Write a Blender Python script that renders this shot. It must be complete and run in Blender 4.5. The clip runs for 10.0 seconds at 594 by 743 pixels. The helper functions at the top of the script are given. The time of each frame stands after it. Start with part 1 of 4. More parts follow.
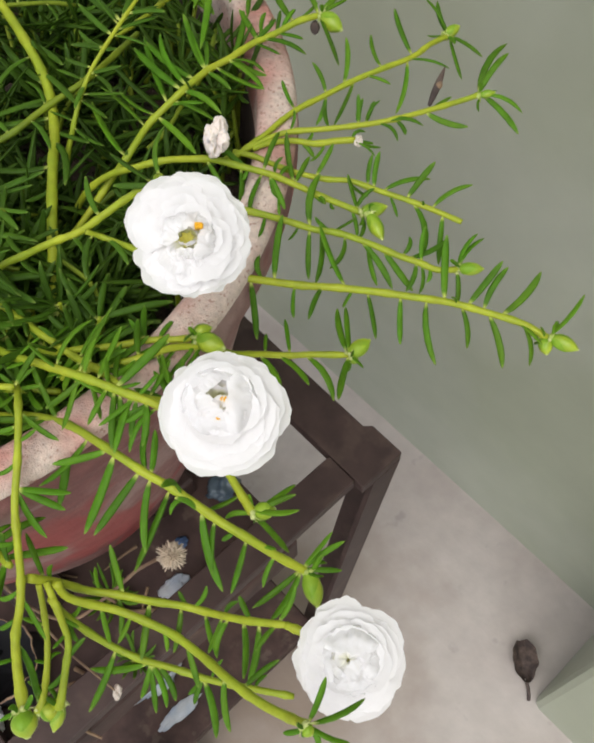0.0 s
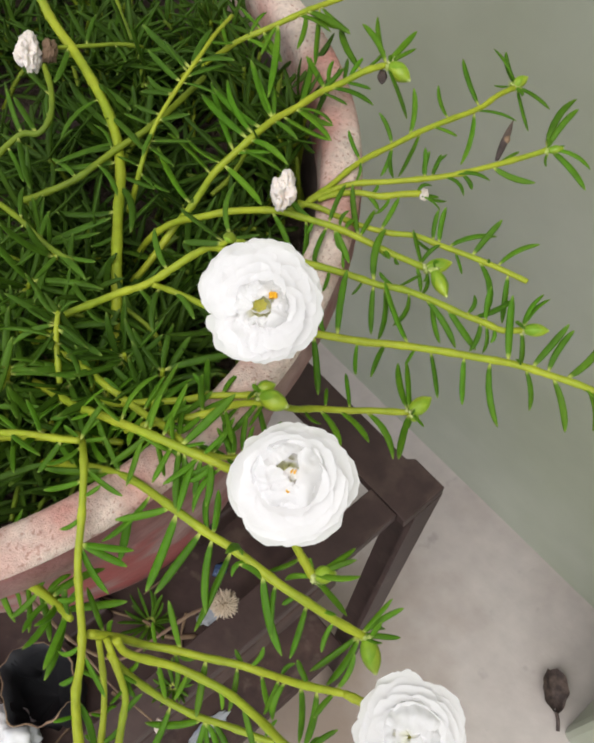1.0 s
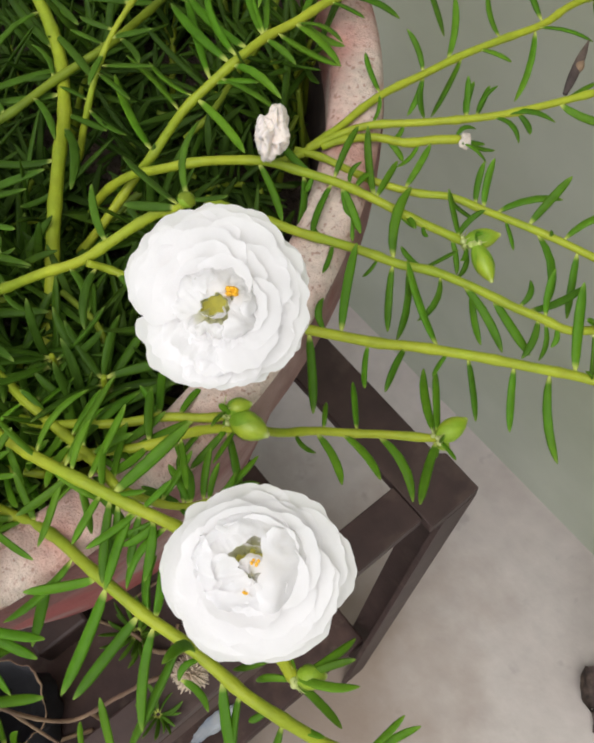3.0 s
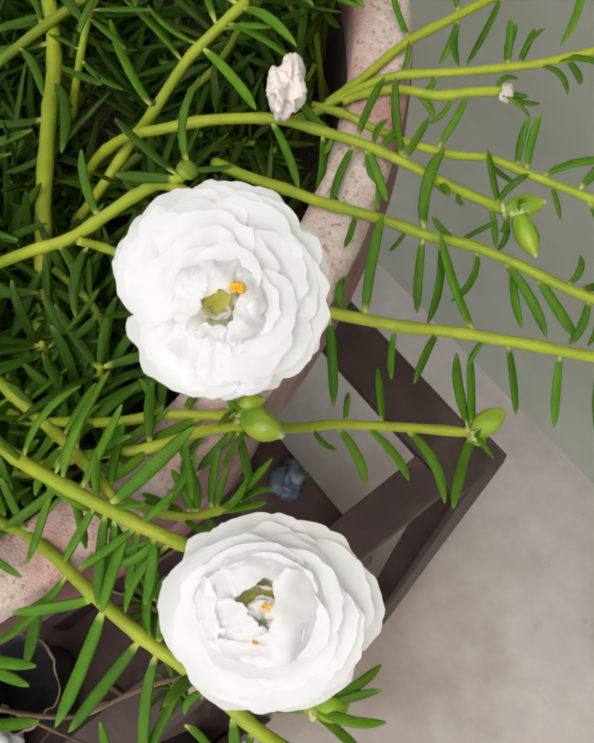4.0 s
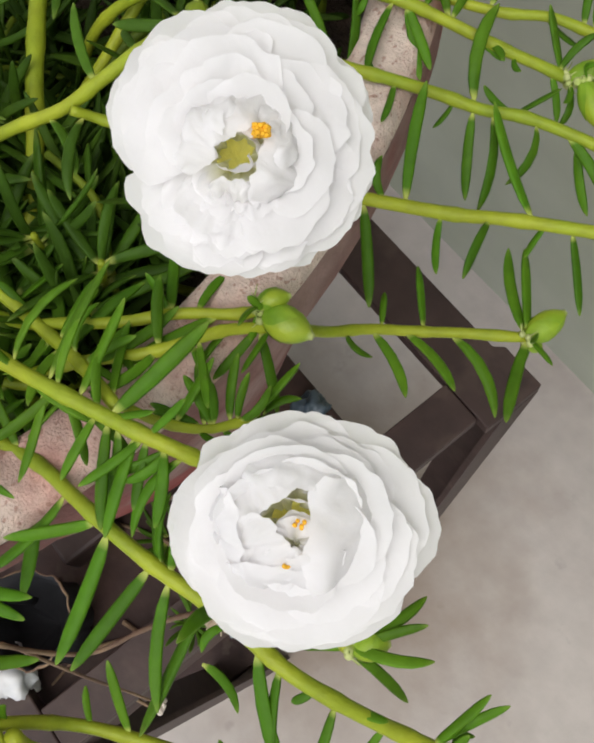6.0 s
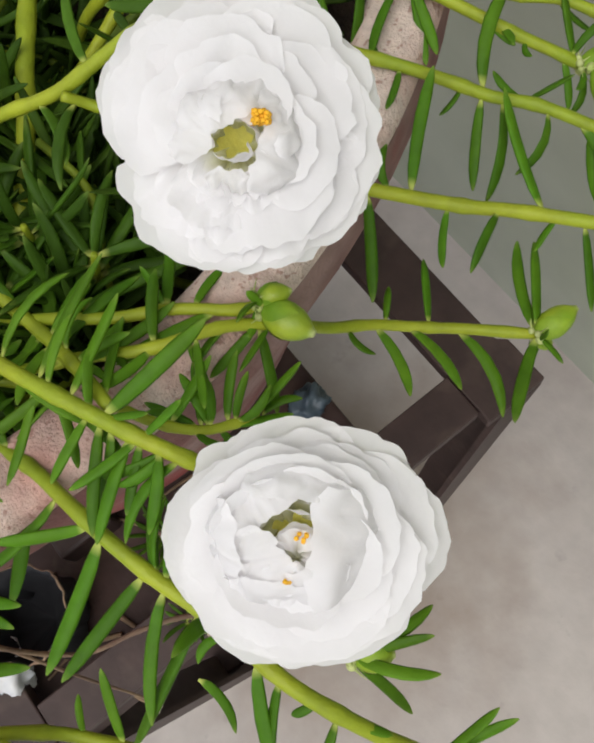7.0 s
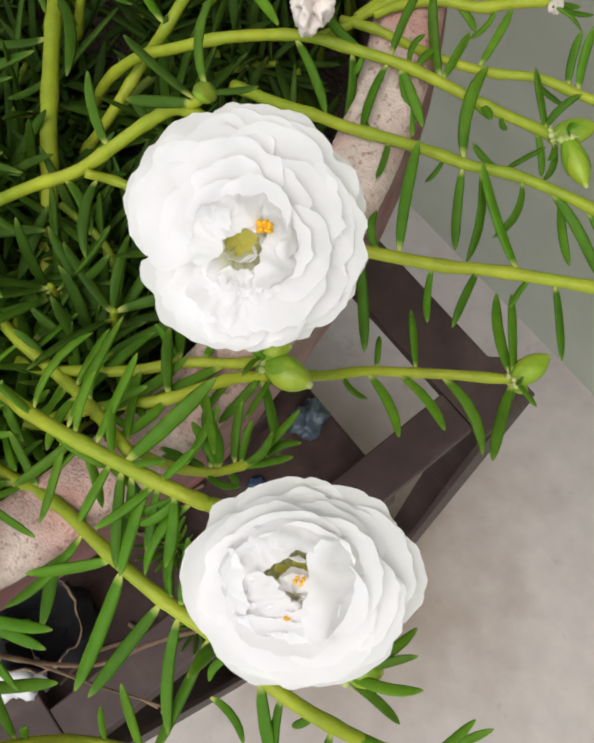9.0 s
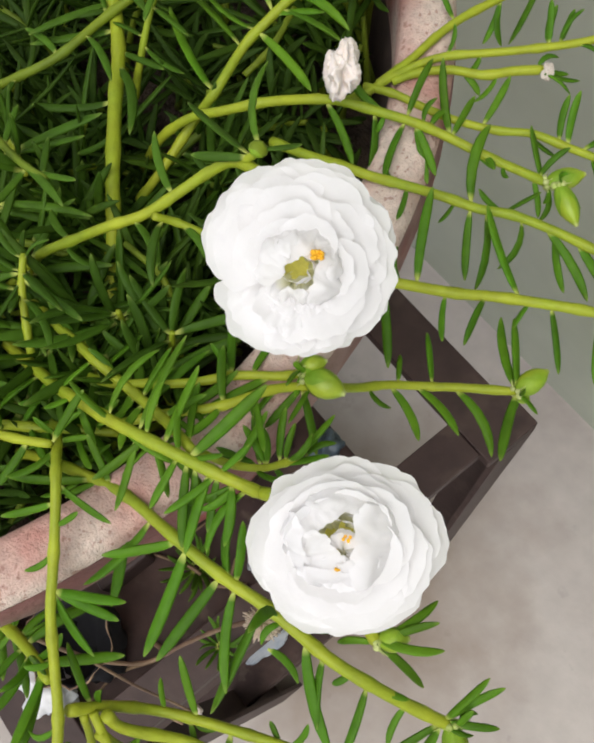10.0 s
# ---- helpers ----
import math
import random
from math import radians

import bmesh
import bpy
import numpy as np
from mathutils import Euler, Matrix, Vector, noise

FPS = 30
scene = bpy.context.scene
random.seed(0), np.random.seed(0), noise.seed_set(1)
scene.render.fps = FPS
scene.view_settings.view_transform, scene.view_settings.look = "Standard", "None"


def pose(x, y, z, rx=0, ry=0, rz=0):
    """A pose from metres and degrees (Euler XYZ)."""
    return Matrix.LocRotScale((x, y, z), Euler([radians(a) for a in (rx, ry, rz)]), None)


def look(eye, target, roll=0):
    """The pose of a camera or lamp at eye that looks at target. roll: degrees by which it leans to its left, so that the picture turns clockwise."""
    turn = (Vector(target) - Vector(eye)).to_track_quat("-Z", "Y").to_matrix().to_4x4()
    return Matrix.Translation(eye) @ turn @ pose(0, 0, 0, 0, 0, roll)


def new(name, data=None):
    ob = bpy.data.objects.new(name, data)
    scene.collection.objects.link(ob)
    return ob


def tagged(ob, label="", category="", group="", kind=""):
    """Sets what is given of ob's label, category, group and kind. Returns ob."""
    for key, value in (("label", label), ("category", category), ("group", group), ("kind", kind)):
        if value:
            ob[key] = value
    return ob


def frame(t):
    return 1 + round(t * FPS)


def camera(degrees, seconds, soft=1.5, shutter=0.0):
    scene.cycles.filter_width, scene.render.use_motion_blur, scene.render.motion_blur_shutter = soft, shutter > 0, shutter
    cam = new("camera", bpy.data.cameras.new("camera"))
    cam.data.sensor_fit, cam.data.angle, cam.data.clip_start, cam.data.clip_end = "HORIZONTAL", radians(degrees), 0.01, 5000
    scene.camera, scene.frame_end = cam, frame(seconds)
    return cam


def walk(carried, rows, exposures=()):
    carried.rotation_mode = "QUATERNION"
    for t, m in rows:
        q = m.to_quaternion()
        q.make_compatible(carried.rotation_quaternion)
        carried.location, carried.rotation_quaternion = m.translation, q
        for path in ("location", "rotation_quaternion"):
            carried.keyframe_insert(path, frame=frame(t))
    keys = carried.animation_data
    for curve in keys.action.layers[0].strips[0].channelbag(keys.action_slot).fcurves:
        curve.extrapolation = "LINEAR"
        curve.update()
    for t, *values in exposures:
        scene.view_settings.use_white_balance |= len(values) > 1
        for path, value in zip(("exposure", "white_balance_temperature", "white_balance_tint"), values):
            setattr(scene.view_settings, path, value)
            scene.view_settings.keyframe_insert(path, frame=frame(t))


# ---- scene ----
cam = camera(38.26, 10.0, soft=2.7)
PATH = [
    (0, (0.0141, 0.0159, 0.9232), (-0.3496, 0.3309, 0.0466), -2.48),
    (0.5, (0.0002, 0.0166, 0.9286), (-0.3752, 0.3166, 0.0517), -3.46),
    (1, (-0.0058, 0.0185, 0.9321), (-0.3905, 0.3105, 0.0564), -3.82),
    (1.5, (-0.0102, 0.0212, 0.9257), (-0.4004, 0.3091, 0.0512), -4.15),
    (2, (-0.0237, 0.0303, 0.9063), (-0.4150, 0.3096, 0.0295), -4.59),
    (2.5, (-0.0301, 0.0490, 0.8860), (-0.4120, 0.3059, -0.0018), -5.64),
    (2.7, (-0.0324, 0.0523, 0.8799), (-0.4108, 0.2979, -0.0125), -6.49),
    (3.8, (-0.0515, 0.0694, 0.8591), (-0.3974, 0.2498, -0.0616), -11.73),
    (4, (-0.0527, 0.0690, 0.8563), (-0.3912, 0.2397, -0.0690), -12.43),
    (4.5, (-0.0535, 0.0667, 0.8508), (-0.3777, 0.2180, -0.0830), -14.15),
    (5, (-0.0570, 0.0629, 0.8460), (-0.3709, 0.2009, -0.0934), -15.41),
    (5.5, (-0.0570, 0.0604, 0.8408), (-0.3641, 0.1903, -0.1020), -16.17),
    (5.7, (-0.0557, 0.0638, 0.8353), (-0.3623, 0.1869, -0.1085), -17.21),
    (7, (-0.0590, 0.0666, 0.8257), (-0.3521, 0.1775, -0.1239), -18.19),
    (7.5, (-0.0637, 0.0700, 0.8176), (-0.3499, 0.1705, -0.1353), -19.75),
    (8, (-0.0647, 0.0749, 0.8243), (-0.3493, 0.1741, -0.1292), -19.77),
    (8.5, (-0.0611, 0.0750, 0.8385), (-0.3530, 0.1819, -0.1120), -18.79),
    (9, (-0.0604, 0.0707, 0.8449), (-0.3535, 0.1790, -0.1051), -18.73),
    (9.5, (-0.0537, 0.0664, 0.8533), (-0.3627, 0.1880, -0.0900), -17.73),
    (10, (-0.0510, 0.0574, 0.8698), (-0.3847, 0.1953, -0.0627), -16.95),
]
EXPOSURES = ((0, 0.70), (2.5, 0.64), (4.5, 0.59), (5.5, 0.55), (7, 0.46), (7.5, 0.42), (8, 0.45), (8.5, 0.54), (10, 0.64))
walk(cam, [(t, look(eye, target, roll)) for t, eye, target, roll in PATH], EXPOSURES)

# ---- sky, sun, exposure ----
world = bpy.data.worlds.new("world")
scene.world = world
world.use_nodes = True
wn = world.node_tree.nodes
wl = world.node_tree.links
sky = wn.new("ShaderNodeTexSky")
sky.sky_type = "NISHITA"
sky.sun_disc = False
sky.sun_elevation = radians(64)
sky.sun_rotation = radians(150)
grey = wn.new("ShaderNodeRGBToBW")
blend = wn.new("ShaderNodeMix")
blend.data_type = "RGBA"
blend.inputs[0].default_value = 0.82
wl.new(sky.outputs[0], grey.inputs[0])
wl.new(sky.outputs[0], blend.inputs[6])
wl.new(grey.outputs[0], blend.inputs[7])
wl.new(blend.outputs[2], wn["Background"].inputs[0])
wn["Background"].inputs[1].default_value = 0.15
sun_data = bpy.data.lights.new("sun", "SUN")
sun_data.energy = 1.3
sun_data.angle = radians(55)
sun_data.color = (1.0, 0.97, 0.92)
sun = new("sun", sun_data)
sun.matrix_world = look((0.9, -1.5, 3.2), (0, 0, 0))


# ---- materials ----
def material(name, base, rough=0.6, metal=0.0, scale=60.0, spread=0.25, bump=0.2, fine=4.0, tint=None, tint_scale=8.0, tint_amount=0.4,
             per_object=0.0, subsurface=0.0, spec=0.5, bump_distance=0.001, spots=None):
    m = bpy.data.materials.new(name)
    m.use_nodes = True
    n, l = m.node_tree.nodes, m.node_tree.links
    b = n["Principled BSDF"]
    co = n.new("ShaderNodeTexCoord")
    big = n.new("ShaderNodeTexNoise")
    big.inputs["Scale"].default_value = tint_scale
    big.inputs["Detail"].default_value = 4
    small = n.new("ShaderNodeTexNoise")
    small.inputs["Scale"].default_value = scale
    small.inputs["Detail"].default_value = 6
    geo = n.new("ShaderNodeNewGeometry")
    for tex in (big, small):
        l.new(geo.outputs["Position"], tex.inputs["Vector"])
    mix = n.new("ShaderNodeMix")
    mix.data_type = "RGBA"
    mix.inputs[6].default_value = (*base, 1)
    mix.inputs[7].default_value = (*(tint or base), 1)
    ramp = n.new("ShaderNodeMapRange")
    ramp.inputs[1].default_value, ramp.inputs[2].default_value = 0.42, 0.64
    ramp.inputs[4].default_value = tint_amount
    l.new(big.outputs[0], ramp.inputs[0])
    l.new(ramp.outputs[0], mix.inputs[0])
    colour = mix.outputs[2]
    if spots:
        spot = n.new("ShaderNodeTexNoise")
        spot.inputs["Scale"].default_value = spots[0]
        spot.inputs["Detail"].default_value = 3
        cut = n.new("ShaderNodeMapRange")
        cut.inputs[1].default_value, cut.inputs[2].default_value = spots[1], spots[1] + 0.07
        cut.inputs[4].default_value = spots[2]
        over = n.new("ShaderNodeMix")
        over.data_type = "RGBA"
        over.inputs[7].default_value = (*(spots[3] if len(spots) > 3 else [c * 0.55 for c in base]), 1)
        l.new(geo.outputs["Position"], spot.inputs["Vector"])
        l.new(spot.outputs[0], cut.inputs[0])
        l.new(cut.outputs[0], over.inputs[0])
        l.new(colour, over.inputs[6])
        colour = over.outputs[2]
    hsv = n.new("ShaderNodeHueSaturation")
    val = n.new("ShaderNodeMapRange")
    val.inputs[1].default_value, val.inputs[2].default_value = 0.3, 0.7
    val.inputs[3].default_value, val.inputs[4].default_value = 1 - spread, 1 + spread
    l.new(small.outputs[0], val.inputs[0])
    last = val.outputs[0]
    if per_object:
        info = n.new("ShaderNodeObjectInfo")
        add = n.new("ShaderNodeMath")
        add.operation = "MULTIPLY"
        rng = n.new("ShaderNodeMapRange")
        rng.inputs[3].default_value, rng.inputs[4].default_value = 1 - per_object, 1 + per_object
        l.new(info.outputs["Random"], rng.inputs[0])
        l.new(last, add.inputs[0])
        l.new(rng.outputs[0], add.inputs[1])
        last = add.outputs[0]
    l.new(last, hsv.inputs["Value"])
    l.new(colour, hsv.inputs["Color"])
    l.new(hsv.outputs[0], b.inputs["Base Color"])
    b.inputs["Roughness"].default_value = rough
    b.inputs["Metallic"].default_value = metal
    b.inputs["Specular IOR Level"].default_value = spec
    if subsurface:
        b.inputs["Subsurface Weight"].default_value = subsurface
        b.inputs["Subsurface Radius"].default_value = (1.0, 0.9, 0.7)
        b.inputs["Subsurface Scale"].default_value = 0.0012
    if bump:
        bm_node = n.new("ShaderNodeBump")
        bm_node.inputs["Strength"].default_value = bump
        bm_node.inputs["Distance"].default_value = bump_distance
        fin = n.new("ShaderNodeTexNoise")
        fin.inputs["Scale"].default_value = scale * fine
        fin.inputs["Detail"].default_value = 5
        l.new(geo.outputs["Position"], fin.inputs["Vector"])
        l.new(fin.outputs[0], bm_node.inputs["Height"])
        l.new(bm_node.outputs[0], b.inputs["Normal"])
    return m


WALL_PAINT = material("wall_paint", (0.372, 0.392, 0.318), 0.42, scale=25, spread=0.04, bump=0.08, tint=(0.30, 0.325, 0.235), tint_scale=4.5, tint_amount=0.75)
CEMENT = material("cement", (0.445, 0.40, 0.37), 0.7, scale=45, spread=0.07, bump=0.25, tint=(0.345, 0.295, 0.265), tint_scale=10, tint_amount=0.5, spots=(28, 0.66, 0.5))
BROWN_METAL = material("brown_metal", (0.045, 0.0275, 0.0245), 0.5, scale=70, spread=0.22, bump=0.15, spec=0.3, tint=(0.069, 0.043, 0.037), tint_scale=14, spots=(38, 0.58, 0.4, (0.091, 0.06188, 0.05005)))
SHELF_BROWN = material("shelf_brown", (0.05096, 0.03094, 0.02821), 0.6, scale=80, spread=0.25, bump=0.2, spec=0.2, tint=(0.08372, 0.04914, 0.04004), tint_scale=22, tint_amount=0.8, spots=(60, 0.6, 0.5, (0.1183, 0.08645, 0.06825)))
CLAY = material("clay", (0.2138, 0.08372, 0.07735), 0.7, scale=160, spread=0.14, bump=0.5, tint=(0.3367, 0.223, 0.2002), tint_scale=20, tint_amount=0.85, spots=(17, 0.57, 0.75, (0.3003, 0.05005, 0.0455)))
CLAY_RIM = material("clay_rim", (0.637, 0.5141, 0.4414), 0.8, scale=420, spread=0.14, bump=0.7, tint=(0.5096, 0.2093, 0.1729), tint_scale=30, tint_amount=0.95, spots=(620, 0.58, 0.65, (0.3276, 0.1547, 0.1183)))
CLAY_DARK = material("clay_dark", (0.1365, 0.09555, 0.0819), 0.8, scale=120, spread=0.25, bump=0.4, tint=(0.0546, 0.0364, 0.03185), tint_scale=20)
SOIL = material("soil", (0.055, 0.037, 0.026), 0.95, scale=140, spread=0.5, bump=0.9, tint=(0.085, 0.058, 0.040), tint_scale=50, bump_distance=0.004)
STEM = material("stem_green", (0.325, 0.368, 0.024), 0.46, scale=220, spread=0.14, bump=0.25, tint=(0.215, 0.295, 0.017), tint_scale=40, tint_amount=0.8, subsurface=0.15, spec=0.28)
# Stem green darkened for inner stems, their shade put into the colour.
STEM_SHADED = material("stem_shaded", (0.185, 0.24, 0.015), 0.5, scale=220, spread=0.15, bump=0.15, tint=(0.08518, 0.1438, 0.01966), tint_scale=26, tint_amount=0.7, subsurface=0.1, spec=0.2)
LEAF = material("leaf_green", (0.055, 0.146, 0.0062), 0.5, scale=260, spread=0.16, bump=0.12, tint=(0.09464, 0.1911, 0.01001), tint_scale=30, tint_amount=0.8, per_object=0.25, subsurface=0.12, spec=0.13)
# Same leaf made darker: shade of the sheltered inner foliage put into the colour.
LEAF_SHADED = material("leaf_shaded", (0.044, 0.102, 0.0075), 0.52, scale=260, spread=0.16, bump=0.12, tint=(0.05642, 0.1183, 0.0091), tint_scale=30, tint_amount=0.8, per_object=0.3, subsurface=0.1, spec=0.13)
# Two darkened leaf greens: the shade inside the thicket is put into their colour.
LEAF_SHADED_LOW = material("leaf_shaded_low", (0.029, 0.063, 0.0066), 0.6, scale=260, spread=0.25, bump=0.12, tint=(0.035, 0.066, 0.0075), tint_scale=60, tint_amount=0.8, subsurface=0.1, spec=0.12)
LEAF_SHADED_MID = material("leaf_shaded_mid", (0.035, 0.080, 0.0056), 0.55, scale=260, spread=0.25, bump=0.12, tint=(0.043, 0.085, 0.0064), tint_scale=60, tint_amount=0.8, subsurface=0.1, spec=0.15)
BUD = material("bud_green", (0.2457, 0.364, 0.0182), 0.42, scale=300, spread=0.1, bump=0.12, tint=(0.3822, 0.4368, 0.0273), tint_scale=90, tint_amount=0.7, subsurface=0.25)
PETAL = material("petal_white", (0.95, 0.938, 0.94), 0.6, scale=240, spread=0.015, bump=0.12, tint=(0.93, 0.918, 0.92), tint_scale=60, tint_amount=0.5, spec=0.25)


def petal_depth(m):
    """White petals with a yellow green claw at their base, through which light passes."""
    n, l = m.node_tree.nodes, m.node_tree.links
    b, out = n["Principled BSDF"], n["Material Output"]
    old = b.inputs["Base Color"].links[0].from_socket
    co = n.new("ShaderNodeTexCoord")
    far = n.new("ShaderNodeVectorMath")
    far.operation = "LENGTH"
    ramp = n.new("ShaderNodeMapRange")
    ramp.inputs[1].default_value, ramp.inputs[2].default_value = 0.0038, 0.0074
    ramp.inputs[3].default_value, ramp.inputs[4].default_value = 0.8, 0.0
    mix = n.new("ShaderNodeMix")
    mix.data_type = "RGBA"
    mix.inputs[7].default_value = (0.82, 0.82, 0.42, 1)
    through_light = n.new("ShaderNodeBsdfTranslucent")
    blend_shader = n.new("ShaderNodeMixShader")
    blend_shader.inputs[0].default_value = 0.5
    l.new(co.outputs["Object"], far.inputs[0])
    l.new(far.outputs["Value"], ramp.inputs[0])
    l.new(ramp.outputs[0], mix.inputs[0])
    l.new(old, mix.inputs[6])
    l.new(mix.outputs[2], b.inputs["Base Color"])
    l.new(mix.outputs[2], through_light.inputs["Color"])
    l.new(b.outputs[0], blend_shader.inputs[1])
    l.new(through_light.outputs[0], blend_shader.inputs[2])
    l.new(blend_shader.outputs[0], out.inputs["Surface"])


petal_depth(PETAL)


def leaf_ends(m):
    """A pale yellow green foot and a faintly pale tip on each leaf."""
    n, l = m.node_tree.nodes, m.node_tree.links
    b = n["Principled BSDF"]
    old = b.inputs["Base Color"].links[0].from_socket
    co = n.new("ShaderNodeTexCoord")
    xyz = n.new("ShaderNodeSeparateXYZ")
    l.new(co.outputs["Object"], xyz.inputs[0])
    for edge0, edge1, amount, shade in ((0.13, 0.05, 0.85, (0.46, 0.50, 0.12, 1)), (0.9, 1.0, 0.4, (0.24, 0.32, 0.06, 1))):
        ramp = n.new("ShaderNodeMapRange")
        ramp.inputs[1].default_value, ramp.inputs[2].default_value, ramp.inputs[4].default_value = edge0, edge1, amount
        mix = n.new("ShaderNodeMix")
        mix.data_type = "RGBA"
        mix.inputs[7].default_value = shade
        l.new(xyz.outputs[0], ramp.inputs[0])
        l.new(ramp.outputs[0], mix.inputs[0])
        l.new(old, mix.inputs[6])
        old = mix.outputs[2]
    l.new(old, b.inputs["Base Color"])


leaf_ends(LEAF)
leaf_ends(LEAF_SHADED)


def bud_shade(m):
    """Green at the foot of a bud, yellow on its flank, pale at the beak."""
    n, l = m.node_tree.nodes, m.node_tree.links
    b = n["Principled BSDF"]
    old = b.inputs["Base Color"].links[0].from_socket
    co = n.new("ShaderNodeTexCoord")
    xyz = n.new("ShaderNodeSeparateXYZ")
    l.new(co.outputs["Object"], xyz.inputs[0])
    for axis, edge0, edge1, amount, shade in ((0, 0.4, 0.05, 0.6, (0.15, 0.30, 0.02, 1)), (1, 0.2, 0.5, 0.5, (0.12, 0.28, 0.02, 1)), (0, 0.9, 1.0, 0.6, (0.62, 0.64, 0.36, 1))):
        ramp = n.new("ShaderNodeMapRange")
        ramp.inputs[1].default_value, ramp.inputs[2].default_value, ramp.inputs[4].default_value = edge0, edge1, amount
        mix = n.new("ShaderNodeMix")
        mix.data_type = "RGBA"
        mix.inputs[7].default_value = shade
        l.new(xyz.outputs[axis], ramp.inputs[0])
        l.new(ramp.outputs[0], mix.inputs[0])
        l.new(old, mix.inputs[6])
        old = mix.outputs[2]
    l.new(old, b.inputs["Base Color"])


bud_shade(BUD)
SEPAL = material("sepal_green", (0.17, 0.31, 0.02), 0.45, scale=300, spread=0.12, bump=0.12, tint=(0.27, 0.38, 0.03), tint_scale=120, tint_amount=0.7, subsurface=0.2, spec=0.25)
NODE = material("shoot_node", (0.46, 0.50, 0.20), 0.6, scale=400, spread=0.2, bump=0.2, tint=(0.30, 0.40, 0.06), tint_scale=300, tint_amount=0.8)
PETAL_OLD = material("petal_old", (0.595, 0.527, 0.459), 0.7, scale=300, spread=0.15, bump=0.4, tint=(0.468, 0.374, 0.306), tint_scale=110, subsurface=0.1)
PETAL_FADED = material("petal_faded", (0.76, 0.68, 0.63), 0.6, scale=300, spread=0.05, bump=0.3, tint=(0.72, 0.62, 0.55), tint_scale=110, subsurface=0.4)
FLUFF = material("fluff", (0.60, 0.50, 0.39), 0.8, scale=300, spread=0.12, bump=0.0, tint=(0.50, 0.39, 0.28), tint_scale=110)
DRY = material("dry_plant", (0.2402, 0.1602, 0.09464), 0.85, scale=240, spread=0.3, bump=0.5, tint=(0.1165, 0.06552, 0.04368), tint_scale=60, tint_amount=0.8)
DRY_DARK = material("dry_dark", (0.05005, 0.03458, 0.03094), 0.8, scale=240, spread=0.35, bump=0.5, tint=(0.1183, 0.0819, 0.0637), tint_scale=90, tint_amount=0.8)
POLLEN = material("pollen", (0.90, 0.48, 0.02), 0.7, scale=600, spread=0.15, bump=0.2)
PISTIL = material("pistil", (0.74, 0.68, 0.12), 0.6, scale=500, spread=0.15, bump=0.2)
BLACK_PLASTIC = material("black_plastic", (0.024, 0.024, 0.027), 0.6, scale=60, spread=0.2, bump=0.05, spec=0.15)
WHITE_PLASTIC = material("white_plastic", (0.455, 0.4732, 0.5005), 0.4, scale=60, spread=0.08, bump=0.1, tint=(0.2548, 0.3094, 0.4004), tint_scale=60, tint_amount=0.8)
WHITE_SHEET = material("white_sheet", (0.72, 0.72, 0.72), 0.45, scale=60, spread=0.08, bump=0.15, tint=(0.55, 0.57, 0.62), tint_scale=60, tint_amount=0.7)
WRAP = material("grey_blue_plastic", (0.07735, 0.1047, 0.1274), 0.4, scale=60, spread=0.15, bump=0.1, tint=(0.03185, 0.0546, 0.0819), tint_scale=70, tint_amount=0.8)
BLUE_PLASTIC = material("blue_plastic", (0.045, 0.08, 0.17), 0.4, scale=60, spread=0.15, bump=0.1)


def stain_and_shade(m, centre, radius):
    """A ragged brown rust stain round the stand's foot, with the pot's shadow painted in."""
    n, l = m.node_tree.nodes, m.node_tree.links
    b = n["Principled BSDF"]
    old = b.inputs["Base Color"].links[0].from_socket
    geo = n.new("ShaderNodeNewGeometry")
    far = n.new("ShaderNodeVectorMath")
    far.operation = "DISTANCE"
    far.inputs[1].default_value = centre
    ragged = n.new("ShaderNodeTexNoise")
    ragged.inputs["Scale"].default_value = 16
    ragged.inputs["Detail"].default_value = 5
    add = n.new("ShaderNodeMath")
    add.operation = "MULTIPLY_ADD"
    add.inputs[1].default_value = 0.22
    ramp = n.new("ShaderNodeMapRange")
    ramp.inputs[1].default_value, ramp.inputs[2].default_value = radius + 0.12, radius * 0.5 + 0.08
    ramp.inputs[4].default_value = 0.72
    mix = n.new("ShaderNodeMix")
    mix.data_type = "RGBA"
    mix.inputs[7].default_value = (0.21, 0.145, 0.10, 1)
    l.new(geo.outputs["Position"], far.inputs[0])
    l.new(geo.outputs["Position"], ragged.inputs["Vector"])
    l.new(ragged.outputs[0], add.inputs[0])
    l.new(far.outputs["Value"], add.inputs[2])
    l.new(add.outputs[0], ramp.inputs[0])
    l.new(ramp.outputs[0], mix.inputs[0])
    l.new(old, mix.inputs[6])
    l.new(mix.outputs[2], b.inputs["Base Color"])


# Reaches past the stain to darken the shaded floor under the stand as well.
stain_and_shade(CEMENT, (-0.165, 0.085, 0), 0.20)


# ---- mesh helpers ----
def link(name, bm, mat, parent=None, label="", smooth=True):
    me = bpy.data.meshes.new(name)
    bm.normal_update()
    bm.to_mesh(me)
    bm.free()
    me.materials.append(mat)
    if smooth:
        me.polygons.foreach_set("use_smooth", [True] * len(me.polygons))
    ob = new(name, me)
    if parent:
        ob.parent = parent
    if label:
        ob["label"] = label
    return ob


def part(name, bm, mat, parent, label="", smooth=True):
    return link(name, bm, mat, parent, label, smooth)


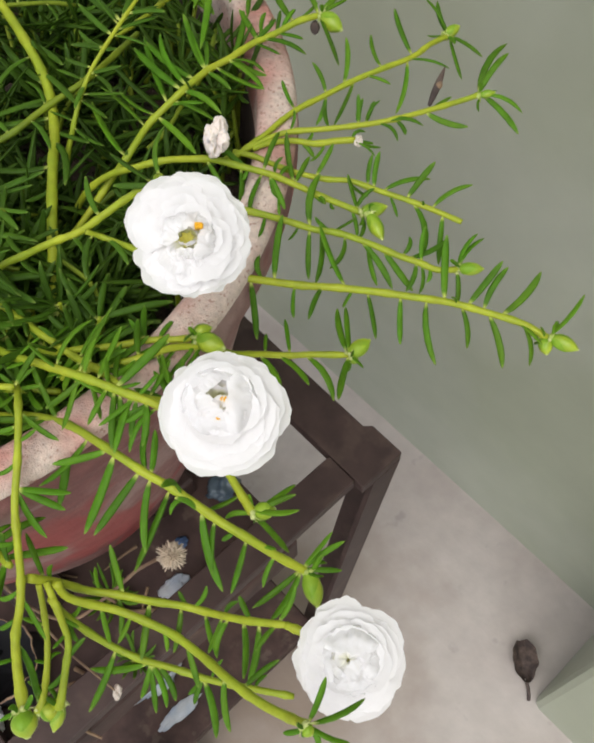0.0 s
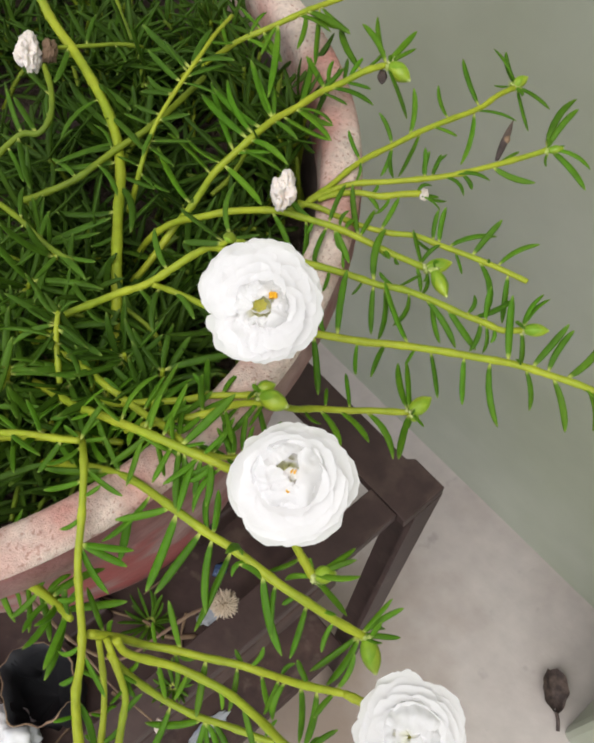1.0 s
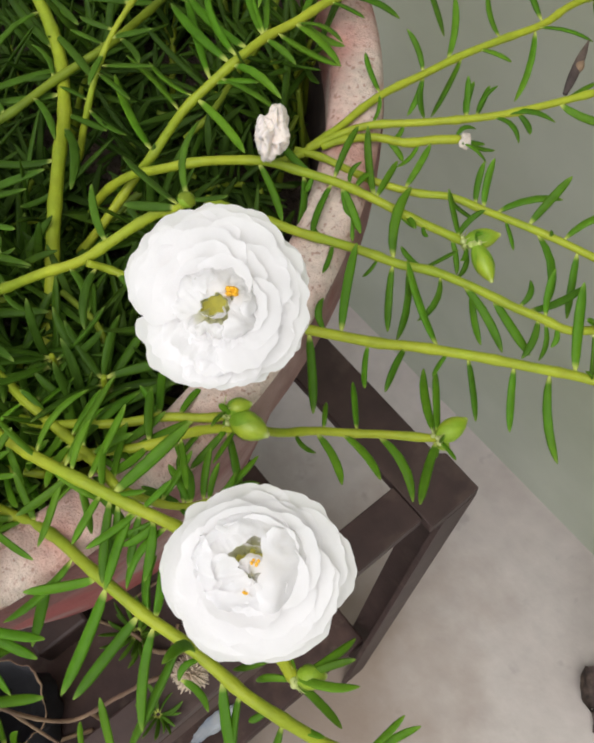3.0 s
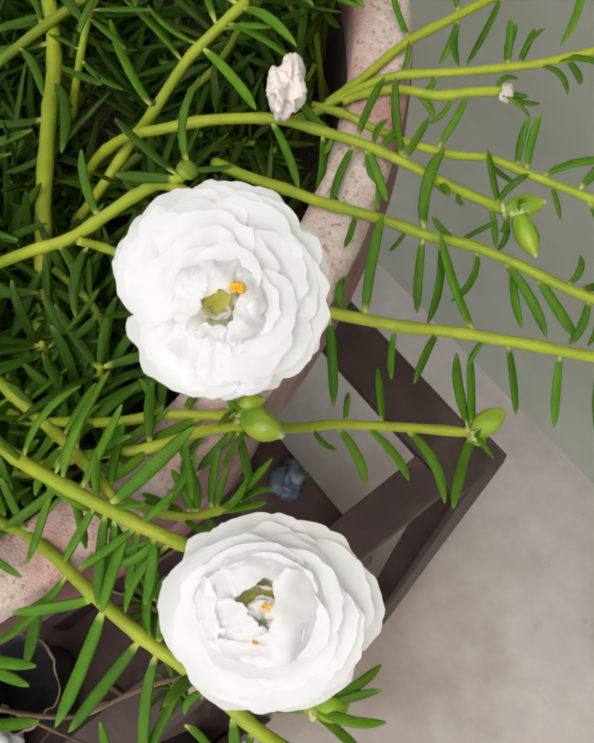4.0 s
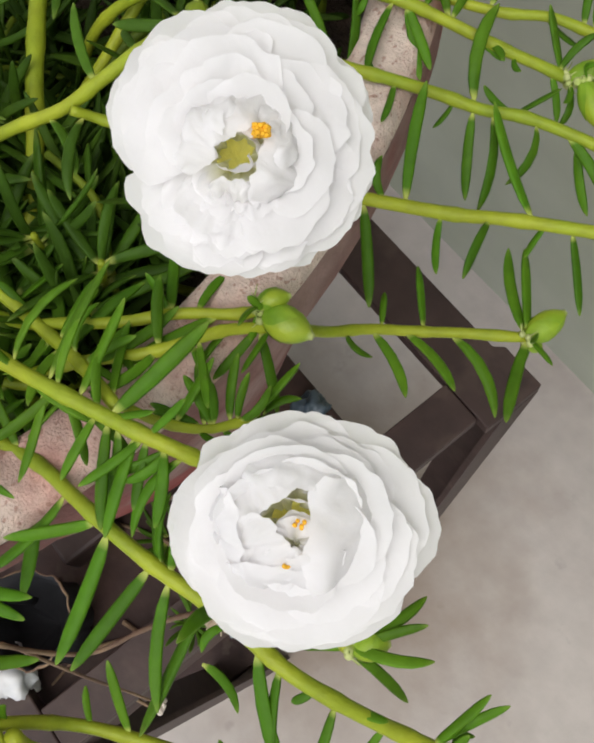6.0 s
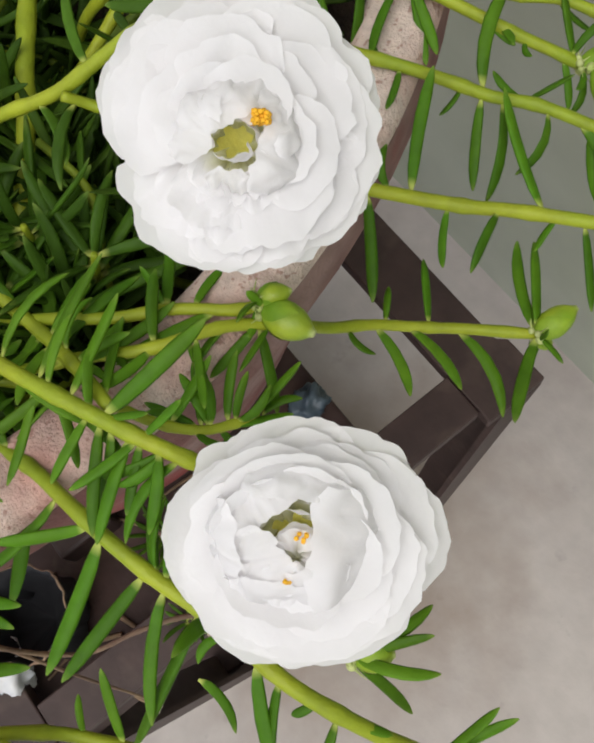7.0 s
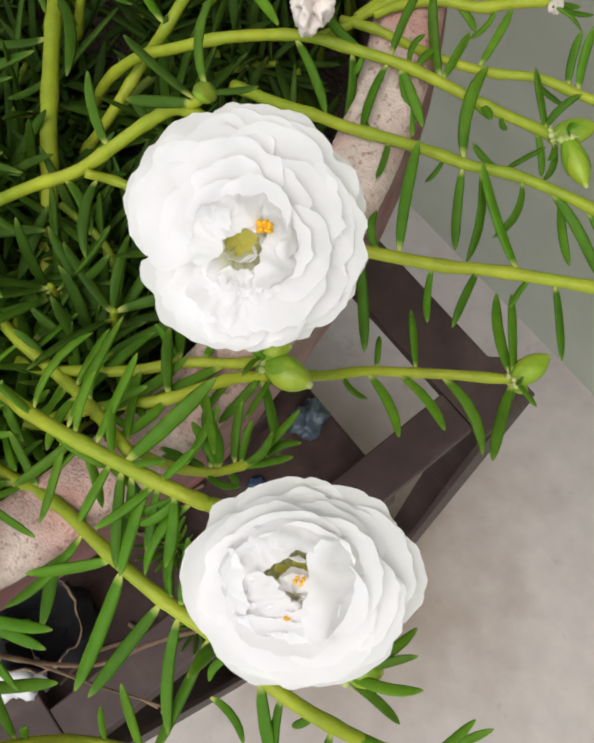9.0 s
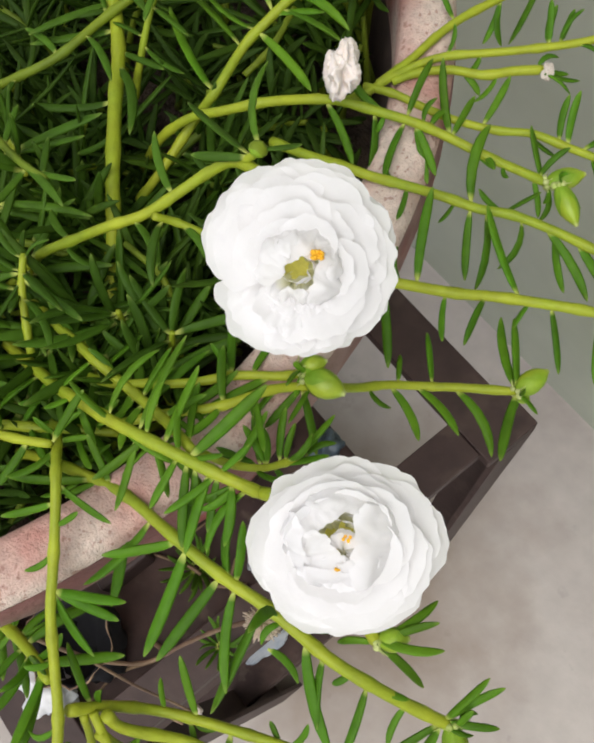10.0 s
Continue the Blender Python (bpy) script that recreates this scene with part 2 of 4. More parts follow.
def box(x0, x1, y0, y1, z0, z1, bevel=0.0, bm=None):
    bm = bm or bmesh.new()
    made = bmesh.ops.create_cube(bm, size=1)["verts"]
    for v in made:
        v.co = Vector((x0 + (v.co.x + 0.5) * (x1 - x0), y0 + (v.co.y + 0.5) * (y1 - y0), z0 + (v.co.z + 0.5) * (z1 - z0)))
    if bevel:
        bmesh.ops.bevel(bm, geom=bm.edges[:], offset=bevel, segments=2, affect="EDGES", profile=0.5)
    return bm


def lathe(profile, centre, steps=96, bm=None, wobble=0.0):
    """A turned body from (radius, height) rows, slightly out of true by wobble."""
    bm = bm or bmesh.new()
    rings = []
    for r, z in profile:
        ring = []
        for k in range(steps):
            a = 2 * math.pi * k / steps
            rr = r * (1 + wobble * noise.noise(Vector((math.cos(a) * 1.7, math.sin(a) * 1.7, z * 9))))
            ring.append(bm.verts.new((centre[0] + rr * math.cos(a), centre[1] + rr * math.sin(a), centre[2] + z)))
        rings.append(ring)
    for a, b in zip(rings, rings[1:]):
        for k in range(steps):
            bm.faces.new((a[k], a[(k + 1) % steps], b[(k + 1) % steps], b[k]))
    return bm


def spline(points, steps):
    """Places along a smooth line through the points."""
    p = [Vector(q) for q in points]
    if len(p) == 2:
        return [p[0].lerp(p[1], k / steps) for k in range(steps + 1)]
    p = [2 * p[0] - p[1], *p, 2 * p[-1] - p[-2]]
    spans = len(p) - 3
    out = []
    for k in range(steps + 1):
        u = k / steps * spans
        i = min(int(u), spans - 1)
        t = u - i
        a, b, c, d = p[i : i + 4]
        out.append(0.5 * (2 * b + (c - a) * t + (2 * a - 5 * b + 4 * c - d) * t * t + (3 * b - a - 3 * c + d) * t**3))
    return out


def tube(bm, line, radii, sides=8, closed=True):
    """A tapered tube along a line of places, one radius each."""
    rings = []
    side = Vector((0, 0, 1))
    for k, q in enumerate(line):
        ahead = (line[min(k + 1, len(line) - 1)] - line[max(k - 1, 0)]).normalized()
        u = ahead.cross(side)
        if u.length < 1e-3:
            u = ahead.cross(Vector((0, 1, 0)))
        u.normalize()
        v = u.cross(ahead)
        rings.append([bm.verts.new(q + radii[k] * (math.cos(2 * math.pi * s / sides) * u + math.sin(2 * math.pi * s / sides) * v)) for s in range(sides)])
    for a, b in zip(rings, rings[1:]):
        for s in range(sides):
            bm.faces.new((a[s], a[(s + 1) % sides], b[(s + 1) % sides], b[s]))
    if closed:
        bm.faces.new(rings[0][::-1])
        bm.faces.new(rings[-1])
    return bm


# ---- the corner of the yard: floor, back wall, pillar ----
GAP = 0.379
bm = bmesh.new()
bmesh.ops.create_grid(bm, x_segments=60, y_segments=60, size=15)
floor = link("floor", bm, CEMENT)
tagged(floor, "pinkish grey cement floor with faint stains", "floor", kind="structure")
wall = link("wall_back", box(-9, 6, GAP, GAP + 0.2, -0.02, 2.9), WALL_PAINT, smooth=False)
tagged(wall, "smooth wall painted dull grey green", "wall", kind="structure")
pillar = link("wall_pillar", box(0.074, 0.5, 0.259, GAP - 0.002, -0.02, 2.9, 0.008), WALL_PAINT, smooth=False)
tagged(pillar, "short pillar of the wall in grey green paint", "pillar", kind="structure")

# ---- the plant stand ----
TOP = 0.43
stand = tagged(new("plant_stand"), "dark brown painted metal plant stand with square frame", "plant stand")
X0, Y0 = -0.469, -0.107
for x0, x1, y0, y1 in ((-0.133, -0.110, Y0 + 0.0335, 0.1665), (X0 + 0.007, X0 + 0.03, Y0 + 0.0335, 0.1665)):
    part("frame_bar", box(x0, x1, y0, y1, TOP - 0.010, TOP, 0.0008), BROWN_METAL, stand, smooth=False)
part("frame_bar", box(X0, -0.1035, Y0 + 0.003, Y0 + 0.033, TOP - 0.0105, TOP - 0.0005, 0.0008), BROWN_METAL, stand, smooth=False)
bm = bmesh.new()
plan = ((X0, 0.167), (-0.1035, 0.167), (-0.1035, 0.2015), (-0.1290, 0.2015), (-0.1330, 0.197), (X0, 0.197))
top_face = bm.faces.new([bm.verts.new((x, y, TOP - 0.0003)) for x, y in plan])
low = bmesh.ops.extrude_face_region(bm, geom=[top_face])["geom"]
bmesh.ops.translate(bm, vec=(0, 0, -0.0102), verts=[v for v in low if isinstance(v, bmesh.types.BMVert)])
bmesh.ops.recalc_face_normals(bm, faces=bm.faces[:])
bmesh.ops.bevel(bm, geom=bm.edges[:], offset=0.0009, segments=2, affect="EDGES", profile=0.5)
part("frame_bar", bm, BROWN_METAL, stand, smooth=False)
for x0, sx in ((X0 + 0.0005, 1), (-0.1035, -1)):
    for y0, sy in ((Y0 + 0.001, 1), (0.202, -1)):
        leg_top = TOP - 0.011
        wide, deep, thick = sx * 0.028, sy * 0.0245, 0.0035
        bm = box(min(x0, x0 + wide), max(x0, x0 + wide), min(y0, y0 + sy * thick), max(y0, y0 + sy * thick), 0, leg_top, 0.0008)
        box(min(x0, x0 + sx * thick), max(x0, x0 + sx * thick), min(y0 + sy * thick, y0 + deep), max(y0 + sy * thick, y0 + deep), 0, leg_top, 0, bm)
        for v in bm.verts:
            low = 1 - v.co.z / leg_top
            v.co += Vector((sx * 0.0035 * low, sy * 0.073 * low, 0))
        part("leg", bm, BROWN_METAL, stand, smooth=False)
for y in (0.066, -0.03):
    part("support_slat", box(X0 + 0.031, -0.180, y, y + 0.03, TOP - 0.022, TOP - 0.002, 0.002), BROWN_METAL, stand, smooth=False)

part("lower_shelf", box(X0 + 0.004, -0.116, -0.085, 0.136, 0.088, 0.108, 0.002), SHELF_BROWN, stand, smooth=False)
part("shelf_plate", box(X0 + 0.010, -0.112, Y0 + 0.004, 0.120, TOP - 0.052, TOP - 0.0225, 0.002), SHELF_BROWN, stand, smooth=False)

# ---- the pot ----
POT = (-0.285, 0.048, 0)
pot = tagged(new("flower_pot"), "wide weathered pinkish terracotta pot standing on a metal stand", "flower pot")
pot.location = (POT[0], POT[1], TOP)
Z = -TOP
body = [(0.0, 0.4305), (0.106, 0.4305), (0.111, 0.440), (0.117, 0.478), (0.126, 0.486), (0.128, 0.496), (0.137, 0.53), (0.150, 0.585), (0.163, 0.64), (0.1735, 0.664), (0.1757, 0.669), (0.1762, 0.678), (0.1758, 0.684)]
lip = [(0.1758, 0.684), (0.1754, 0.6855), (0.1742, 0.6878), (0.172, 0.6885), (0.1635, 0.6885), (0.1612, 0.687), (0.160, 0.682), (0.1585, 0.664)]
inside = [(0.1585, 0.664), (0.151, 0.62), (0.138, 0.56), (0.0, 0.54)]
part("body", lathe(body, (0, 0, Z), wobble=0.004), CLAY, pot, "pinkish clay side with red and pale streaks")
part("rim", lathe(lip, (0, 0, Z), 160, wobble=0.006), CLAY_RIM, pot, "pale speckled rim with worn red patches")
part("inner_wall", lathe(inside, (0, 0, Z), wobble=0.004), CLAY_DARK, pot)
soil_bm = lathe([(0.153, 0.636), (0.13, 0.642), (0.1, 0.645), (0.06, 0.648), (0.02, 0.65), (0.0, 0.65)], (0, 0, Z), 64)
for v in soil_bm.verts:
    if v.co.xy.length < 0.15:
        v.co.z += 0.006 * noise.noise(v.co * 45)
part("soil", soil_bm, SOIL, pot, "dark damp soil")

# ---- plant parts ----
def leaf_mesh(seed, mat):
    """A fleshy needle leaf along +x, 1 long and 1 half wide, gently bent."""
    rnd = random.Random(seed)
    bend, sway = rnd.uniform(-0.20, 0.30), rnd.uniform(-0.20, 0.20)
    if seed % 5 == 2:
        sway *= 1.3
    bm = bmesh.new()
    shape = ((0.0, 0.34), (0.04, 0.36), (0.09, 0.62), (0.2, 0.86), (0.4, 0.97), (0.62, 1.0), (0.78, 0.92), (0.89, 0.68), (0.96, 0.4), (1.0, 0.12))
    sides = 8
    rings = []
    for x, w in shape:
        arch = 4 * x * (1 - x)
        ring = []
        for s in range(sides):
            a = 2 * math.pi * s / sides
            flat = 0.30 if s == 2 else 0.44 if math.sin(a) > 0 else 0.60
            ring.append(bm.verts.new((x, w * math.cos(a) + sway * arch * 6, w * math.sin(a) * flat + bend * arch * 6)))
        rings.append(ring)
    for a, b in zip(rings, rings[1:]):
        for s in range(sides):
            bm.faces.new((a[s], a[(s + 1) % sides], b[(s + 1) % sides], b[s]))
    bm.faces.new(rings[0][::-1])
    bm.faces.new(rings[-1])
    bm.normal_update()
    me = bpy.data.meshes.new("leaf")
    bm.to_mesh(me)
    bm.free()
    me.materials.append(mat)
    me.polygons.foreach_set("use_smooth", [True] * len(me.polygons))
    return me


LEAVES = [leaf_mesh(k, LEAF) for k in range(18)]
SHADED_LEAVES = [leaf_mesh(k, LEAF_SHADED) for k in range(18)]
leaf_set = LEAVES
luck = random.Random(11)


def leaf_pose(base, way, half, rnd):
    length = way.length
    turn = way.to_track_quat("X", "Z").to_matrix().to_4x4() @ Matrix.Rotation(rnd.uniform(-0.7, 0.7), 4, "X")
    return Matrix.Translation(base) @ turn @ Matrix.Diagonal((length, half, half, 1))


def put_leaf(base, way, owner):
    ob = bpy.data.objects.new("leaf", luck.choice(leaf_set))
    scene.collection.objects.link(ob)
    ob.parent = owner
    half = min(0.00130, 0.0006 + 0.03 * way.length) * luck.uniform(0.88, 1.12)
    ob.matrix_basis = leaf_pose(base, way, half, luck)
    return ob


def stem_shape(line, r0, r1):
    """A fleshy stem, thicker at its leaf nodes, with small scars."""
    bm = bmesh.new()
    n = len(line) - 1
    radii = []
    for k in range(n + 1):
        f = k / n
        knot = 1 + 0.24 * max(0.0, math.sin(k * 0.9 + r0 * 9)) ** 8
        radii.append((r0 + (r1 - r0) * (f**6 if r1 > 1.45 * r0 else f)) * knot * 0.85 / 1000)
    radii[-1] *= 0.8
    tube(bm, line, radii, 10)
    return bm


owner_plant = None
LINES = {}


def sprout(ob, leaves):
    """Leaves on a stem: how far along it in hundredths, and the way to the tip."""
    line = LINES[ob.name]
    for s, dx, dy, dz in leaves:
        q = line[round(s / 100 * (len(line) - 1))]
        way = Vector((dx, dy, dz)) / 1000
        put_leaf(q + way.normalized() * 0.0006, way, ob)


def stem(points, r0, r1, leaves=(), fill=0, mat=None):
    pts = [Vector(p) / 1000 for p in points]
    length = sum((b - a).length for a, b in zip(pts, pts[1:]))
    steps = max(16, int(length / 0.0022))
    line = spline(pts, steps)
    ob = part("stem", stem_shape(line, r0, r1), mat or STEM, owner_plant)
    LINES[ob.name] = line
    sprout(ob, leaves)
    if fill:
        k = 3
        while k < steps:
            ahead = (line[min(k + 1, steps)] - line[k - 1]).normalized()
            a = luck.uniform(0, 2 * math.pi)
            side = ahead.orthogonal().normalized()
            side.rotate(Matrix.Rotation(a, 3, ahead))
            reach = luck.uniform(0.015, 0.027) if fill < 0 else luck.uniform(0.012, 0.021)
            way = (side + ahead * luck.uniform(0.1, 0.9)).normalized() * reach
            put_leaf(line[k], way, ob)
            k += max(1, round(abs(fill) / 2.2 * luck.uniform(0.6, 1.4)))
    return ob


def bud(base, way, width, mat=None, name="bud", label=""):
    """A pointed flower bud: two keeled sepals over a swollen body."""
    base, way = Vector(base) / 1000, Vector(way) / 1000
    length, width = way.length * 0.92, width * 0.86
    bm = bmesh.new()
    rings, sides = [], 14
    for x, w in ((0, 0.5), (0.05, 0.58), (0.16, 0.8), (0.32, 0.97), (0.48, 1.0), (0.64, 0.9), (0.78, 0.68), (0.88, 0.42), (0.94, 0.26), (0.99, 0.2), (1.0, 0.08)):
        ring = []
        for s in range(sides):
            a = 2 * math.pi * s / sides
            keel = 1 + 0.10 * math.cos(2 * a) ** 8 * (x * (1.2 - x) * 2)
            ring.append(bm.verts.new((x, keel * w * 0.5 * math.cos(a), keel * w * 0.5 * math.sin(a))))
        rings.append(ring)
    for a, b in zip(rings, rings[1:]):
        for s in range(sides):
            bm.faces.new((a[s], a[(s + 1) % sides], b[(s + 1) % sides], b[s]))
    bm.faces.new(rings[0][::-1])
    bm.faces.new(rings[-1])
    ob = part(name, bm, mat or BUD, owner_plant, label)
    ob.matrix_basis = Matrix.Translation(base) @ way.to_track_quat("X", "Z").to_matrix().to_4x4() @ Matrix.Rotation(luck.uniform(0, 3), 4, "X") @ Matrix.Diagonal((length, width / 1000, width / 1000, 1))
    if name == "bud":
        for turn in (0.0, math.pi):
            part("sepal", sepal_shape(turn), SEPAL, ob, "green keeled sepal")
        if mat is None:
            collar(base, way, width)
    return ob


def sepal_shape(turn):
    """A keeled bract that hugs one side of a bud, in the bud's own measures."""
    bm = bmesh.new()
    rows = []
    for x, w, reach in ((-0.04, 0.44, 0.9), (0.05, 0.61, 1.25), (0.16, 0.84, 1.3), (0.32, 1.02, 1.1), (0.46, 1.05, 0.75), (0.58, 1.0, 0.36), (0.66, 0.95, 0.04)):
        row = []
        for s in range(9):
            u = s / 4 - 1
            a = turn + u * reach
            lift = 1 + 0.06 * (1 - abs(u)) ** 2
            row.append(bm.verts.new((x, w * 0.5 * lift * math.cos(a), w * 0.5 * lift * math.sin(a))))
        rows.append(row)
    for a, b in zip(rows, rows[1:]):
        for s in range(8):
            bm.faces.new((a[s], a[s + 1], b[s + 1], b[s]))
    return bm


def collar(base, way, width):
    """The knobbly end of a shoot under a bud, with a few pale hairs and small leaves."""
    ahead = way.normalized()
    side = ahead.orthogonal().normalized()
    bm = bmesh.new()
    for k in range(7):
        arm = side.copy()
        arm.rotate(Matrix.Rotation(k * 0.9 + 0.3, 3, ahead))
        q = base + arm * width * 0.00026 - ahead * luck.uniform(0, 0.0007)
        bmesh.ops.create_icosphere(bm, subdivisions=2, radius=luck.uniform(0.0006, 0.0010), matrix=Matrix.Translation(q))
        tip = q + (arm * 0.9 + ahead * luck.uniform(-0.2, 0.9)).normalized() * luck.uniform(0.0016, 0.0032)
        tube(bm, [q, q.lerp(tip, 0.5), tip], [0.00022, 0.00014, 0.00005], 5)
    part("shoot_tip", bm, NODE, owner_plant, "pale knobbly shoot end with short hairs")
    for k in range(2):
        arm = side.copy()
        arm.rotate(Matrix.Rotation(luck.uniform(0, 6.28), 3, ahead))
        put_leaf(base + arm * width * 0.0003, (arm + ahead * luck.uniform(-0.7, 0.0)).normalized() * luck.uniform(0.004, 0.008), owner_plant)


def petal_shape(rnd, long, rise0, rise1, spread, start, height, curl, ruffle, blunt=3.2, smooth=False):
    """A thin petal that springs at radius start and wraps round the flower's axis over an angle of spread to each side."""
    bm = bmesh.new()
    nu, nv = 28, 14
    seed = Vector((rnd.uniform(0, 90), rnd.uniform(0, 90), rnd.uniform(0, 90)))
    grid = []
    r, z = start, height
    peak, depth = rnd.uniform(-0.6, 0.6), rnd.uniform(-0.05, 0.02) if smooth else rnd.uniform(0.0, 0.10)
    skew = rnd.uniform(-0.14, 0.14)
    fine = min(1.0, long / 0.012)
    for j in range(nv + 1):
        v = j / nv
        rise = rise0 + (rise1 - rise0) * v + curl * max(0.0, v - 0.7) * 3
        if j:
            r += long / nv * math.cos(rise)
            z += long / nv * math.sin(rise)
        wide = spread * (0.62 + 0.38 * math.sqrt(v)) * (1 - 0.12 * v**4)
        row = []
        for i in range(nu + 1):
            u = 2 * i / nu - 1
            drop = long * v**1.5 * (0.26 * abs(u + skew) ** blunt + depth * math.exp(-(((u - peak) / 0.16) ** 2)))
            edge = v**2
            wave = noise.noise(seed + Vector((u * 1.4, v * 1.2, 0))) * 0.0009 + noise.noise(seed + Vector((u * 3.4, v * 2.0, 7))) * 0.0012 * ruffle * edge * fine
            frill = (noise.noise(seed + Vector((u * 5, 3, 1))) * 0.0012 + noise.noise(seed + Vector((u * 13, 5, 2))) * 0.0005) * (0.25 + ruffle) * edge * fine
            rr = max(0.0004, r - drop * math.cos(rise) - wave * math.sin(rise) + frill * math.cos(rise))
            zz = z - drop * math.sin(rise) + wave * math.cos(rise) + frill * math.sin(rise)
            a = u * wide
            row.append(bm.verts.new((rr * math.cos(a), rr * math.sin(a), zz)))
        grid.append(row)
    for a, b in zip(grid, grid[1:]):
        for i in range(nu):
            bm.faces.new((a[i], a[i + 1], b[i + 1], b[i]))
    return bm


# Rings of petals: length, rise at base, rise at tip, half spread, spring radius, height, ruffle, the ways they point.
# Millimetres and degrees; 0 degrees is the way of the flower's own x.
POMPON = (
    (15.9, 3, -2, 46, 1.6, 0.0, 0.3, (12, 66, 121, 160, 242, 290, 335)),
    (15.4, 13, 0, 44, 1.6, 0.2, 0.3, (-18, 38, 92, 154, 240, 266, 312)),
    (14.6, 28, -4, 46, 1.6, 0.5, 0.3, (-30, 20, 70, 118, 152)),
    (13.0, 44, -8, 46, 1.7, 0.9, 0.3, (-52, 36, 96, 154)),
    (11.2, 58, -4, 48, 2.0, 1.3, 0.3, (-14, 60, 108, 151)),
    (9.4, 70, 8, 50, 2.3, 1.8, 0.3, (10, 70, 126, 149)),
)
POMPON_FRONT = (  # shorter frilled petals on the loose side of the flower
    (14.2, 16, 0, 34, 1.6, 0.4, 0.4, (230, 256, 288, 320)),
    (12.2, 30, 2, 32, 1.6, 0.8, 0.5, (234, 256, 280, 306, 334)),
    (10.0, 44, 6, 30, 1.8, 1.2, 0.6, (236, 262, 294, 326)),
    (8.0, 60, 8, 32, 2.0, 1.8, 0.7, (232, 254, 282, 312, 340)),
    (6.2, 70, 20, 36, 2.2, 2.6, 0.7, (238, 272, 316)),
)
POMPON_HEART = (  # the lip and walls of the green cup
    (6.0, 84, 100, 52, 2.8, 2.6, 0.15, (20, 80, 140)),
    (5.4, 62, 112, 62, 1.7, 3.8, 0.3, (262, 316)),
    (5.6, 70, 0, 46, 2.0, 3.2, 0.35, (232, 284, 336)),
)
ROSE = (
    (17.3, 2, 1, 44, 1.6, 0.0, 0.3, (4,)),
    (16.6, 2, 1, 52, 1.6, 0.0, 0.3, (190, 250, 305)),
    (15.4, 2, 1, 46, 1.6, 0.0, 0.3, (54,)),
    (14.9, 2, 1, 46, 1.6, 0.0, 0.3, (98, 138)),
    (15.2, 10, 4, 52, 1.6, 0.3, 0.3, (14, 168, 225, 280, 335)),
    (13.2, 8, 2, 50, 1.6, 0.3, 0.15, (56, 104)),
    (13.8, 20, 12, 54, 1.7, 0.6, 0.2, (-12, 138, 210, 280)),
    (12.4, 16, 8, 54, 1.7, 0.6, 0.2, (60,)),
    (12.3, 32, 20, 54, 1.8, 0.9, 0.25, (30, 104, 172, 240, 310)),
    (10.6, 44, 34, 56, 2.0, 1.2, 0.25, (-8, 64, 140, 212, 284)),
)
ROSE_HEART = (
    (7.6, 50, 62, 56, 2.0, 1.6, 0.3, (20, 90, 160, 230, 300)),
    (5.4, 16, -6, 54, 0.5, 7.0, 0.5, (-64, -14, 176, 226, 272)),
    (4.2, 30, 4, 50, 0.5, 7.3, 0.6, (-40, 205, 250)),
    (3.6, 30, 10, 54, 0.8, 6.6, 0.5, (20, 90, 150)),
    (4.6, 14, 0, 56, 0.3, 5.6, 0.3, (0, 62, 124, 180)),
)
# Petals that bow inwards over the middle of the rose: way in degrees, spring radius, height, length, half width, rise at base and at tip.
ROSE_FLAPS = (
    (186, 9.4, 4.6, 6.4, 6.0, 100, 158),
    (262, 9.8, 4.4, 7.6, 6.6, 104, 164),
    (84, 9.0, 4.6, 6.0, 6.0, 96, 150),
    (128, 7.6, 5.2, 5.6, 4.8, 108, 160),
    (-8, 10.6, 5.4, 9.4, 8.2, 122, 178),
    (-62, 9.0, 5.2, 7.4, 5.6, 114, 172),
    (212, 7.4, 6.0, 8.4, 4.6, 122, 180),
    (276, 5.8, 6.6, 4.6, 2.6, 118, 176),
    (246, 8.2, 5.4, 5.4, 4.4, 112, 166),
)
POMPON_FLAPS = (
    (-22, 7.4, 5.8, 6.0, 4.4, 116, 172),
    (28, 7.8, 5.8, 4.8, 4.4, 116, 168),
    (76, 7.6, 5.8, 6.2, 4.6, 116, 172),
    (118, 7.6, 5.8, 7.0, 4.6, 116, 174),
    (160, 7.6, 5.8, 6.6, 4.2, 116, 172),
    (262, 5.4, 5.6, 3.8, 2.8, 104, 160),
    (316, 5.8, 5.6, 3.6, 3.0, 104, 160),
    (-4, 4.6, 6.4, 2.6, 2.0, 104, 150),
)


